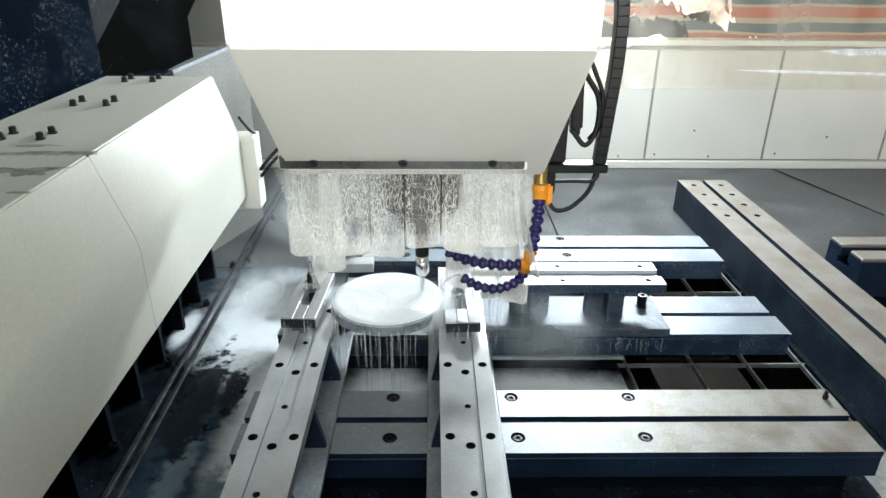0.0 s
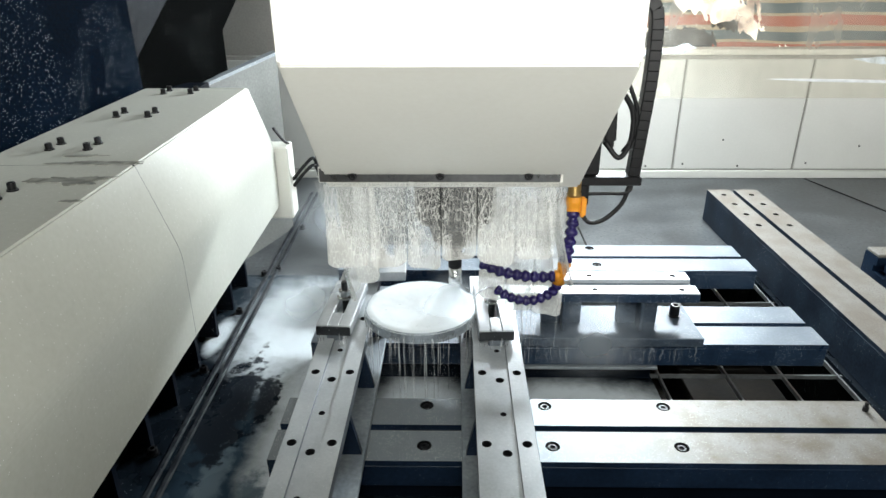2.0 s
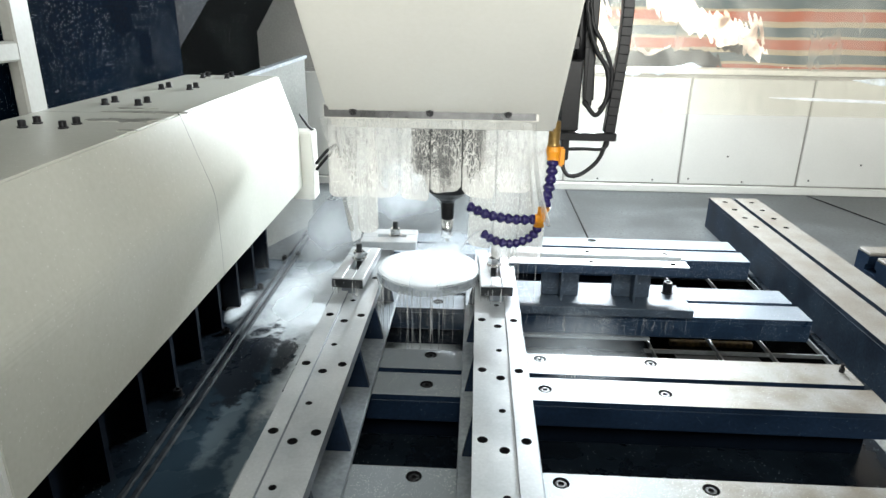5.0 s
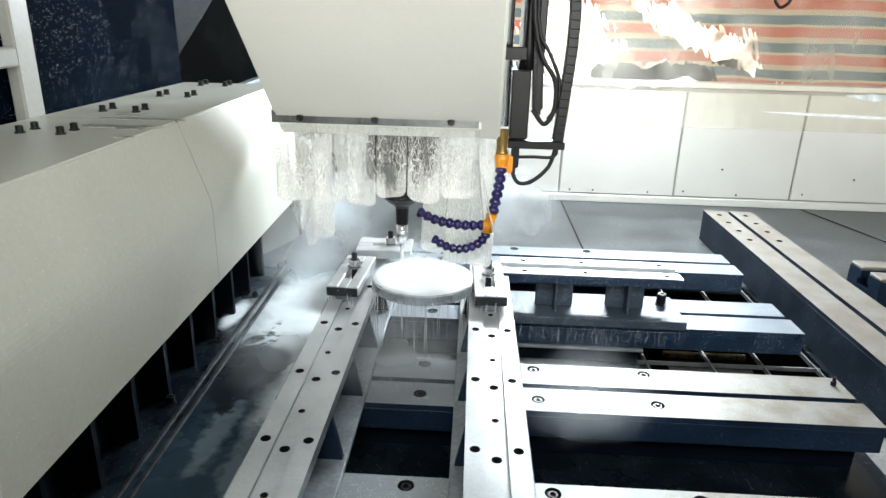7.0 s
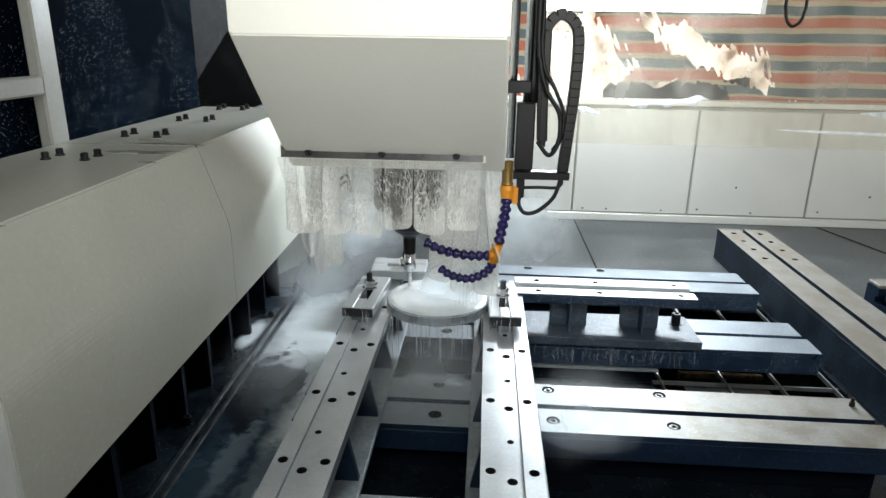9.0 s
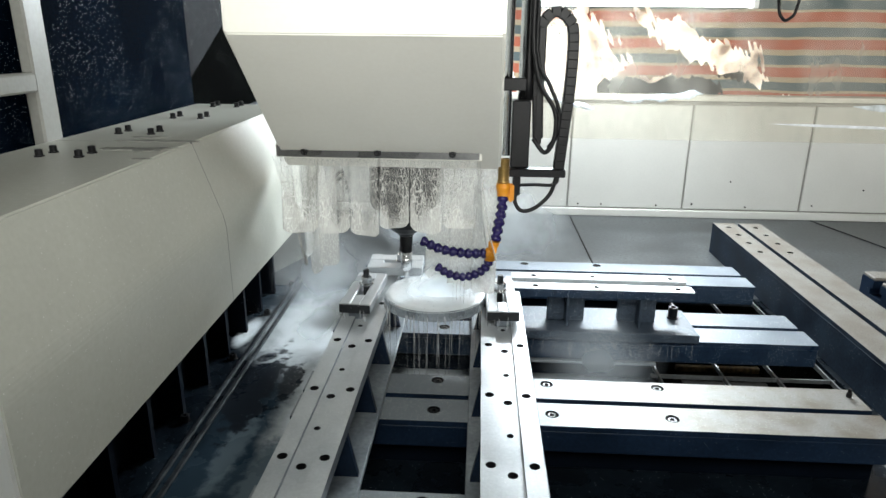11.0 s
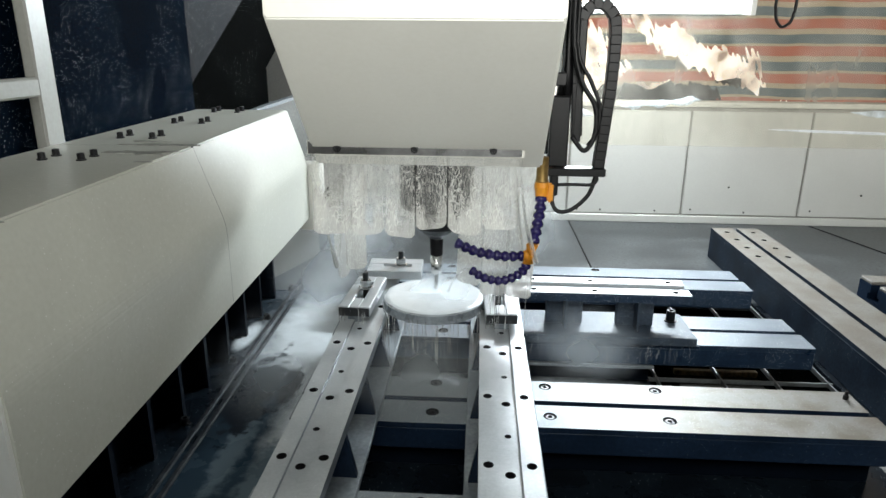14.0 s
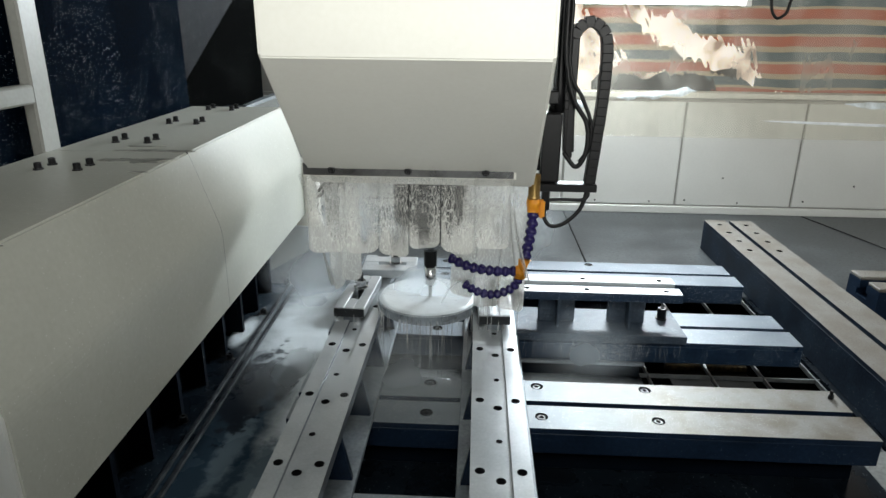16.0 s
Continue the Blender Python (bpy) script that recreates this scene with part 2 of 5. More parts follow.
def pan_material(name):
    """Dark steel pan with puddles of milky coolant that fade out at ragged edges."""
    m = material(name, (0.008, 0.013, 0.019), 0.28, vary=0.3, scale=9, fine=60, bump=0.06, second=(0.004, 0.006, 0.009), spec=0.14, spots=(0.30, 0.33, 0.36), spot_scale=130, spot_cut=0.10)
    nt = m.node_tree
    n, l = nt.nodes, nt.links
    p = n["Principled BSDF"]
    base = p.inputs["Base Color"].links[0].from_socket
    geo = n.new("ShaderNodeNewGeometry")
    no = n.new("ShaderNodeTexNoise")
    no.inputs["Scale"].default_value, no.inputs["Detail"].default_value, no.inputs["Roughness"].default_value = 7, 10, 0.65
    l.new(geo.outputs["Position"], no.inputs["Vector"])

    def layer(base, colour, places, soft, ragged, fine=0.0):
        """Lay one colour over the pan inside soft, ragged ovals (centre x, y, radii)."""
        best = None
        grain = no
        if fine:
            grain = n.new("ShaderNodeTexNoise")
            grain.inputs["Scale"].default_value, grain.inputs["Detail"].default_value, grain.inputs["Roughness"].default_value = fine, 8, 0.62
            l.new(geo.outputs["Position"], grain.inputs["Vector"])
        for cx, cy, rx, ry in places:
            sub = n.new("ShaderNodeVectorMath")
            sub.operation = "SUBTRACT"
            sub.inputs[1].default_value = (cx, cy, FZ)
            l.new(geo.outputs["Position"], sub.inputs[0])
            div = n.new("ShaderNodeVectorMath")
            div.operation = "DIVIDE"
            div.inputs[1].default_value = (rx, ry, 1)
            l.new(sub.outputs[0], div.inputs[0])
            ln = n.new("ShaderNodeVectorMath")
            ln.operation = "LENGTH"
            l.new(div.outputs[0], ln.inputs[0])
            if best is None:
                best = ln.outputs["Value"]
            else:
                mn = n.new("ShaderNodeMath")
                mn.operation = "MINIMUM"
                l.new(best, mn.inputs[0])
                l.new(ln.outputs["Value"], mn.inputs[1])
                best = mn.outputs[0]
        f = n.new("ShaderNodeMath")
        f.operation = "MULTIPLY_ADD"
        f.inputs[1].default_value = -ragged
        l.new(grain.outputs["Fac"], f.inputs[0])
        l.new(best, f.inputs[2])
        ramp = n.new("ShaderNodeMapRange")
        ramp.interpolation_type = "SMOOTHSTEP"
        edge = 1 - ragged * 0.5
        ramp.inputs["From Min"].default_value, ramp.inputs["From Max"].default_value = edge - soft, edge + soft
        ramp.inputs["To Min"].default_value, ramp.inputs["To Max"].default_value = 1, 0
        l.new(f.outputs[0], ramp.inputs["Value"])
        mx = n.new("ShaderNodeMix")
        mx.data_type = "RGBA"
        l.new(ramp.outputs["Result"], mx.inputs["Factor"])
        l.new(base, mx.inputs["A"])
        mx.inputs["B"].default_value = (*colour, 1)
        return mx.outputs["Result"]

    out = layer(base, (0.030, 0.052, 0.074), ((-0.40, -0.25, 0.17, 0.60),), 0.35, 1.2)
    out = layer(out, (0.055, 0.076, 0.096), ((-0.40, 1.25, 0.30, 0.65),), 0.4, 1.0)
    out = layer(out, (0.74, 0.79, 0.82), ((-0.40, 0.68, 0.17, 0.28), (-0.27, 0.28, 0.11, 0.40), (-0.625, 0.62, 0.028, 0.09), (0.36, 0.275, 0.24, 0.12), (-0.02, 0.28, 0.13, 0.13)), 0.40, 1.0)
    out = layer(out, (0.12, 0.16, 0.19), ((-0.455, 0.02, 0.03, 0.16), (-0.36, -0.10, 0.035, 0.14)), 0.35, 2.4, 26.0)
    out = layer(out, (0.012, 0.016, 0.022), ((-0.485, 0.28, 0.05, 0.20), (-0.41, 0.33, 0.03, 0.09)), 0.20, 3.2, 24.0)
    l.new(out, p.inputs["Base Color"])
    return m


FZ = -0.13
CREAM = material("cream_paint", (0.80, 0.79, 0.725), 0.42, vary=0.05, scale=3, bump=0.04)
BEAM = material("beam_paint", (0.56, 0.56, 0.50), 0.40, vary=0.05, scale=4, bump=0.012, spots=(0.8, 0.8, 0.78), spot_scale=130, spot_cut=0.075, spot_patch=0.47)
WHITE = material("white_panel_paint", (0.72, 0.72, 0.69), 0.38, vary=0.04, scale=3, bump=0.03)
NAVY = material("navy_paint", (0.011, 0.024, 0.050), 0.42, spec=0.20, vary=0.25, scale=7, bump=0.12, second=(0.006, 0.013, 0.027), spots=(0.30, 0.35, 0.4), spot_scale=150, spot_cut=0.045)
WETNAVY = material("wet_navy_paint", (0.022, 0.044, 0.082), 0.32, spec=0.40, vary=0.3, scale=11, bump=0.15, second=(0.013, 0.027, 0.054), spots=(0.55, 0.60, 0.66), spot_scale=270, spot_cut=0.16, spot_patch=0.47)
GUIDENAVY = material("dusty_navy_paint", (0.026, 0.042, 0.066), 0.55, spec=0.15, vary=0.3, scale=9, bump=0.2, second=(0.008, 0.015, 0.028), spots=(0.35, 0.36, 0.37), spot_scale=150, spot_cut=0.08)
WALLBLUE = material("blue_wall_paint", (0.0012, 0.0045, 0.0105), 0.7, spec=0.006, vary=0.3, scale=2.4, bump=0.05, spots=(0.8, 0.85, 0.9), spot_scale=230, spot_cut=0.095, spot_patch=0.44)
STEEL = material("machined_steel", (0.245, 0.235, 0.22), 0.48, 0.25, vary=0.2, scale=14, fine=260, bump=0.2, spots=(0.15, 0.11, 0.075), spot_scale=130, spot_cut=0.12, second=(0.165, 0.140, 0.110), edge=(0.36, 0.60))
GUIDESTEEL = material("rusty_machined_steel", (0.195, 0.182, 0.162), 0.60, 0.0, vary=0.25, scale=11, fine=240, bump=0.25, spots=(0.10, 0.072, 0.045), spot_scale=110, spot_cut=0.14, second=(0.150, 0.128, 0.104), edge=(0.36, 0.60))
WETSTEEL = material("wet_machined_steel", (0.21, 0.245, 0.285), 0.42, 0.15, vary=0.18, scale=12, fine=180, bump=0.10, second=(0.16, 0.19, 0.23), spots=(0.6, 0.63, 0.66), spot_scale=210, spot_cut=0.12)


def add_specks(m, x0, x1, size, colour):
    """Fine coolant splashes that thin out between two places along x."""
    n, l = m.node_tree.nodes, m.node_tree.links
    p = n["Principled BSDF"]
    base = p.inputs["Base Color"].links[0].from_socket
    geo = n.new("ShaderNodeNewGeometry")
    vor = n.new("ShaderNodeTexVoronoi")
    vor.inputs["Scale"].default_value = size
    l.new(geo.outputs["Position"], vor.inputs["Vector"])
    sep = n.new("ShaderNodeSeparateXYZ")
    l.new(geo.outputs["Position"], sep.inputs[0])
    no = n.new("ShaderNodeTexNoise")
    no.inputs["Scale"].default_value, no.inputs["Detail"].default_value = 16, 5
    l.new(geo.outputs["Position"], no.inputs["Vector"])
    reach = n.new("ShaderNodeMapRange")
    reach.inputs["From Min"].default_value, reach.inputs["From Max"].default_value = x0, x1
    reach.inputs["To Min"].default_value, reach.inputs["To Max"].default_value = 0.40, 0.14
    l.new(sep.outputs["X"], reach.inputs["Value"])
    lim = n.new("ShaderNodeMath")
    lim.operation = "MULTIPLY"
    l.new(reach.outputs["Result"], lim.inputs[0])
    l.new(no.outputs["Fac"], lim.inputs[1])
    less = n.new("ShaderNodeMath")
    less.operation = "LESS_THAN"
    l.new(vor.outputs["Distance"], less.inputs[0])
    l.new(lim.outputs[0], less.inputs[1])
    damp = n.new("ShaderNodeMapRange")
    damp.inputs["From Min"].default_value, damp.inputs["From Max"].default_value = 0.25, 0.55
    damp.inputs["To Min"].default_value, damp.inputs["To Max"].default_value = 0.9, 0.0
    l.new(sep.outputs["X"], damp.inputs["Value"])
    film = n.new("ShaderNodeMix")
    film.data_type = "RGBA"
    l.new(damp.outputs["Result"], film.inputs["Factor"])
    l.new(base, film.inputs["A"])
    film.inputs["B"].default_value = (0.25, 0.28, 0.305, 1)
    mx = n.new("ShaderNodeMix")
    mx.data_type = "RGBA"
    l.new(less.outputs[0], mx.inputs["Factor"])
    l.new(film.outputs["Result"], mx.inputs["A"])
    mx.inputs["B"].default_value = (*colour, 1)
    l.new(mx.outputs["Result"], p.inputs["Base Color"])


add_specks(STEEL, 0.2, 0.85, 300, (0.66, 0.67, 0.66))
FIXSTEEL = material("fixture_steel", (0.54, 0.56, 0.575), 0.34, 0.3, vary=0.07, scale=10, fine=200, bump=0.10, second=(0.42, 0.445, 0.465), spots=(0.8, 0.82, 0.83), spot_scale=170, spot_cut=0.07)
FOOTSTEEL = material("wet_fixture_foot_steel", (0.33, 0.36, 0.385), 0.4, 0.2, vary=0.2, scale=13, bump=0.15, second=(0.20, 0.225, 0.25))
# Fixture steel darkened: side shade is put into this colour.
FIXSHADE = material("fixture_steel_shaded", (0.19, 0.215, 0.245), 0.40, 0.35, vary=0.25, scale=14, bump=0.15)
FLOORM = material("wet_steel_floor", (0.088, 0.096, 0.100), 0.36, 0.1, vary=0.3, scale=6, fine=70, bump=0.12, second=(0.034, 0.038, 0.042), spots=(0.018, 0.017, 0.016), spot_scale=48, spot_cut=0.13)
DUSTF = material("pale_speckled_floor", (0.24, 0.24, 0.23), 0.55, vary=0.25, scale=14, fine=90, bump=0.2, second=(0.17, 0.17, 0.165), spots=(0.10, 0.09, 0.08), spot_scale=120, spot_cut=0.15)
PANM = pan_material("coolant_wet_pan")
# Brace black, reused as shade on pit walls and in the guide slot.
BRACE_AND_SHADE = material("black_brace_and_shade", (0.003, 0.0035, 0.0035), 0.6, spec=0.003, vary=0.3, scale=5, bump=0.1, spots=(0.35, 0.37, 0.38), spot_scale=230, spot_cut=0.08, spot_patch=0.46)
# Navy darkened to near black: shade under beam and rails.
NAVY_SHADED = material("navy_casting_shaded", (0.003, 0.006, 0.012), 0.5, spec=0.10, vary=0.25, scale=7, bump=0.12)
BLACK = material("black_plastic", (0.008, 0.008, 0.009), 0.45, spec=0.25, vary=0.2, bump=0.1)
# Bolt black, also laid inside drilled holes as their shade.
BOLT_AND_SHADE = material("black_oxide_and_hole_shade", (0.02, 0.02, 0.022), 0.35, 0.6, vary=0.2, bump=0.1)
STRIPM = material("dull_stainless", (0.20, 0.20, 0.20), 0.30, 1.0, vary=0.15, scale=14, bump=0.05)
CHROME = material("brushed_stainless", (0.55, 0.55, 0.55), 0.22, 1.0, vary=0.1, scale=20, bump=0.05)
TOOLM = material("ground_tool_steel", (0.70, 0.70, 0.70), 0.2, 1.0, vary=0.08, scale=30, bump=0.04)
SPIN = material("spindle_dark_steel", (0.035, 0.038, 0.042), 0.36, 0.6, vary=0.2, scale=20, bump=0.1, spots=(0.5, 0.52, 0.55), spot_scale=140, spot_cut=0.12)
BRASS = material("brass_pipe", (0.55, 0.36, 0.13), 0.35, 0.8, vary=0.2, bump=0.1)
ORANGE = material("orange_plastic", (0.85, 0.33, 0.02), 0.4, vary=0.08, bump=0.05)
HOSE = material("indigo_hose_plastic", (0.019, 0.012, 0.10), 0.26, vary=0.2, scale=40, bump=0.05)
SMEAR = material("grease", (0.13, 0.13, 0.115), 0.45, vary=0.3, scale=60, bump=0.1, second=(0.36, 0.36, 0.32))
MILK = material("milky_coolant_film", (0.80, 0.84, 0.87), 0.18, vary=0.06, scale=14, fine=90, bump=0.25)
DISCSIDE = material("wet_disc_rim", (0.40, 0.45, 0.50), 0.3, 0.3, vary=0.2, scale=20, bump=0.1)
GRATE = material("grating_steel", (0.20, 0.21, 0.215), 0.45, 0.3, vary=0.25, scale=20, bump=0.15)
TRAYM = material("rusty_tray_steel", (0.30, 0.19, 0.075), 0.6, vary=0.35, scale=30, bump=0.3)
STRIPD = material("dark_wet_strip_steel", (0.018, 0.022, 0.027), 0.6, spec=0.12, vary=0.35, scale=30, bump=0.3, second=(0.055, 0.062, 0.068), edge=(0.30, 0.55), spots=(0.3, 0.32, 0.34), spot_scale=120, spot_cut=0.07)
# Rust brown taken near black to hold the pit's shade.
RUST_SHADED = material("rusty_pit_shaded", (0.010, 0.007, 0.004), 0.8, spec=0.1, vary=0.4, scale=9, bump=0.3)
GREYD = material("dark_grey_sheet", (0.10, 0.105, 0.11), 0.5, spec=0.2, vary=0.15, scale=4, bump=0.04)
RISER = material("wet_blue_grey_steel", (0.070, 0.094, 0.128), 0.52, 0.1, vary=0.25, scale=14, bump=0.15, second=(0.042, 0.060, 0.086), spots=(0.5, 0.55, 0.6), spot_scale=260, spot_cut=0.15, spot_patch=0.47)
GUARDP = material("warm_grey_sheet_paint", (0.20, 0.20, 0.19), 0.5, spec=0.3, vary=0.15, scale=5, bump=0.05)
GREY = material("grey_sheet_metal", (0.42, 0.41, 0.385), 0.42, 0.1, vary=0.1, scale=4, bump=0.04)
HALL = material("hall_wall_plaster", (0.12, 0.12, 0.115), 0.7, vary=0.1, scale=2, bump=0.1)
CONC = material("hall_concrete", (0.09, 0.09, 0.088), 0.7, vary=0.2, scale=2, bump=0.2)
PVC = skirt_material("wet_clear_pvc")
FILM = clear("clear_film", (0.75, 0.72, 0.64), 0.17, 0.05, wet=0.0, scale=6, stretch=0.5, bump=0.10)
# Milky white and bluish tones stand for highlights on film folds.
CREASE = clear("crease_highlight_film", (0.93, 0.96, 1.0), 0.85, 0.12, wet=0.0, scale=30, stretch=1.0, bump=0.3)
RUMPLE = clear("rumple_highlight_film", (0.84, 0.93, 1.0), 0.55, 0.10, wet=0.1, scale=22, stretch=0.6, bump=0.5)
# Blue wall's upper part: lit haze put in as a lighter grey.
UPWALL_LIT = material("blue_wall_lit_grey", (0.007, 0.0085, 0.012), 0.55, spec=0.06, vary=0.3, scale=3, bump=0.05, spots=(0.45, 0.48, 0.5), spot_scale=230, spot_cut=0.085, spot_patch=0.42)
FRAMEP = material("grey_white_frame_paint", (0.35, 0.35, 0.32), 0.45, vary=0.06, scale=5, bump=0.04)
DARKSHEET = material("dark_brown_sheet", (0.035, 0.024, 0.018), 0.7, spec=0.2, vary=0.4, scale=9, bump=0.4)
CLEARPVC = clear("thin_clear_pvc", (0.80, 0.81, 0.79), 0.10, 0.12, wet=0.12, scale=50, stretch=0.4)
WATER = clear("milky_coolant_stream", (0.86, 0.88, 0.90), 0.28, 0.12, wet=0.0, scale=60, stretch=0.2)
VEIL = veil_material("drifting_spray", 0.72)
VEIL_MID = veil_material("soft_drifting_spray", 0.46)
VEIL_THIN = veil_material("thin_drifting_spray", 0.30)
MIST = clear("coolant_droplets", (0.92, 0.94, 0.95), 0.40, 0.2, wet=0.0, scale=30, stretch=1)
TUBE = glow("lit_tube", (0.95, 0.98, 1.0), 9.0)
# Mottled emission that makes the tarpaulin's bright patches.
BACK_GLOW = glow("mottled_backdrop_glow", (1.0, 0.97, 0.92), 1.5)
_n, _l = BACK_GLOW.node_tree.nodes, BACK_GLOW.node_tree.links
_no = _n.new("ShaderNodeTexNoise")
_no.inputs["Scale"].default_value, _no.inputs["Detail"].default_value = 7, 8
_ra = _n.new("ShaderNodeValToRGB")
_ra.color_ramp.elements[0].position, _ra.color_ramp.elements[0].color = 0.36, (0.12, 0.09, 0.07, 1)
_ra.color_ramp.elements[1].position, _ra.color_ramp.elements[1].color = 0.46, (0.75, 0.66, 0.55, 1)
_ra.color_ramp.elements.new(0.53).color = (1.0, 0.98, 0.95, 1)
_l.new(_n.new("ShaderNodeNewGeometry").outputs["Position"], _no.inputs["Vector"])
_l.new(_no.outputs["Fac"], _ra.inputs["Fac"])
_l.new(_ra.outputs["Color"], _n["Principled BSDF"].inputs["Emission Color"])


def striped(name):
    m = material(name, (0.5, 0.5, 0.5), 0.55, vary=0.1, bump=0.2)
    nt = m.node_tree
    n, l = nt.nodes, nt.links
    p = n["Principled BSDF"]
    geo = n.new("ShaderNodeNewGeometry")
    sep = n.new("ShaderNodeSeparateXYZ")
    l.new(geo.outputs["Position"], sep.inputs[0])
    no = n.new("ShaderNodeTexNoise")
    no.inputs["Scale"].default_value = 3
    l.new(geo.outputs["Position"], no.inputs["Vector"])
    ad = n.new("ShaderNodeMath")
    ad.operation = "MULTIPLY_ADD"
    ad.inputs[1].default_value = 0.03
    l.new(no.outputs["Fac"], ad.inputs[0])
    l.new(sep.outputs["Z"], ad.inputs[2])
    mo = n.new("ShaderNodeMath")
    mo.operation = "MULTIPLY_ADD"
    mo.inputs[1].default_value, mo.inputs[2].default_value = 1 / 0.128, 0.40
    l.new(ad.outputs[0], mo.inputs[0])
    fr = n.new("ShaderNodeMath")
    fr.operation = "FRACT"
    l.new(mo.outputs[0], fr.inputs[0])
    ramp = n.new("ShaderNodeValToRGB")
    ramp.color_ramp.interpolation = "CONSTANT"
    e = ramp.color_ramp.elements
    e[0].position, e[0].color = 0.0, (0.40, 0.10, 0.05, 1)
    e[1].position, e[1].color = 0.36, (0.40, 0.32, 0.22, 1)
    for pos, c in ((0.46, (0.07, 0.105, 0.12, 1)), (0.80, (0.40, 0.32, 0.22, 1))):
        k = e.new(pos)
        k.color = c
    l.new(fr.outputs[0], ramp.inputs["Fac"])
    l.new(ramp.outputs["Color"], p.inputs["Base Color"])
    return m


next(k for k in FILM.node_tree.nodes if k.type == "BSDF_TRANSPARENT").inputs["Color"].default_value = (0.88, 0.86, 0.79, 1)
TARP = striped("striped_tarpaulin")

# ---- mesh helpers ----


def link(name, bm, mat, smooth=False):
    me = bpy.data.meshes.new(name)
    bmesh.ops.recalc_face_normals(bm, faces=bm.faces[:])
    if smooth:
        for f in bm.faces:
            f.smooth = True
    bm.to_mesh(me)
    bm.free()
    me.materials.append(mat)
    # Faces marked as hole insides get the near-black that shades them.
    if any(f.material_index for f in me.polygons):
        me.materials.append(BOLT_AND_SHADE)
    return new(name, me)


def part(name, bm, mat, parent, label="", smooth=False):
    ob = link(name, bm, mat, smooth)
    ob.parent = parent
    if label:
        tagged(ob, label)
    return ob


def share(name, ob, parent, m):
    """Another piece on the same mesh."""
    o = new(name, ob.data)
    o.parent = parent
    o.matrix_basis = m
    return o


def box(bm, x0, x1, y0, y1, z0, z1, bevel=0.0015, seg=1):
    v = [bm.verts.new((x, y, z)) for x in (x0, x1) for y in (y0, y1) for z in (z0, z1)]
    f = [bm.faces.new([v[i] for i in q]) for q in ((0, 1, 3, 2), (4, 6, 7, 5), (0, 4, 5, 1), (2, 3, 7, 6), (0, 2, 6, 4), (1, 5, 7, 3))]
    if bevel:
        edges = {e for q in f for e in q.edges}
        bmesh.ops.bevel(bm, geom=list(edges), offset=bevel, segments=seg, affect="EDGES")
    return bm


def boxed(*a, **k):
    return box(bmesh.new(), *a, **k)


def prism(bm, pts, y0, y1, axis="y"):
    """A closed outline swept along an axis; pts are (x, z) for y, (x, y) for z, (y, z) for x."""
    def put(p, d):
        return {"y": (p[0], d, p[1]), "z": (p[0], p[1], d), "x": (d, p[0], p[1])}[axis]
    a = [bm.verts.new(put(p, y0)) for p in pts]
    b = [bm.verts.new(put(p, y1)) for p in pts]
    bm.faces.new(a)
    bm.faces.new(b[::-1])
    for i in range(len(pts)):
        j = (i + 1) % len(pts)
        bm.faces.new((a[i], b[i], b[j], a[j]))
    return bm


def rings(bm, sections, n=16, caps=True):
    """sections: (centre, normal, radius); joined into a tube."""
    prev = None
    first = None
    for c, d, r in sections:
        d = Vector(d).normalized()
        u = d.orthogonal().normalized() if abs(d.z) < 0.99 else Vector((1, 0, 0))
        if abs(d.z) < 0.99:
            u = Vector((0, 0, 1)).cross(d).normalized()
        w = d.cross(u)
        ring = [bm.verts.new(Vector(c) + r * (math.cos(a) * u + math.sin(a) * w)) for a in (2 * math.pi * i / n for i in range(n))]
        if prev:
            for i in range(n):
                bm.faces.new((prev[i], prev[(i + 1) % n], ring[(i + 1) % n], ring[i]))
        else:
            first = ring
        prev = ring
    if caps:
        bm.faces.new(first[::-1])
        bm.faces.new(prev)
    return bm


def lathe(bm, x, y, profile, n=24):
    return rings(bm, [((x, y, z), (0, 0, 1), r) for z, r in profile], n)


def spline(pts, step=8):
    """Points along a smooth line through pts."""
    p = [Vector(q) for q in pts]
    p = [2 * p[0] - p[1], *p, 2 * p[-1] - p[-2]]
    out = []
    for i in range(1, len(p) - 2):
        for k in range(step):
            t = k / step
            out.append(0.5 * (2 * p[i] + (p[i + 1] - p[i - 1]) * t + (2 * p[i - 1] - 5 * p[i] + 4 * p[i + 1] - p[i + 2]) * t * t + (3 * p[i] - p[i - 1] - 3 * p[i + 1] + p[i + 2]) * t ** 3))
    return out + [p[-2]]


def pipe(bm, pts, r, n=10, step=8):
    q = spline(pts, step)
    return rings(bm, [(c, q[min(i + 1, len(q) - 1)] - q[max(i - 1, 0)], r) for i, c in enumerate(q)], n)


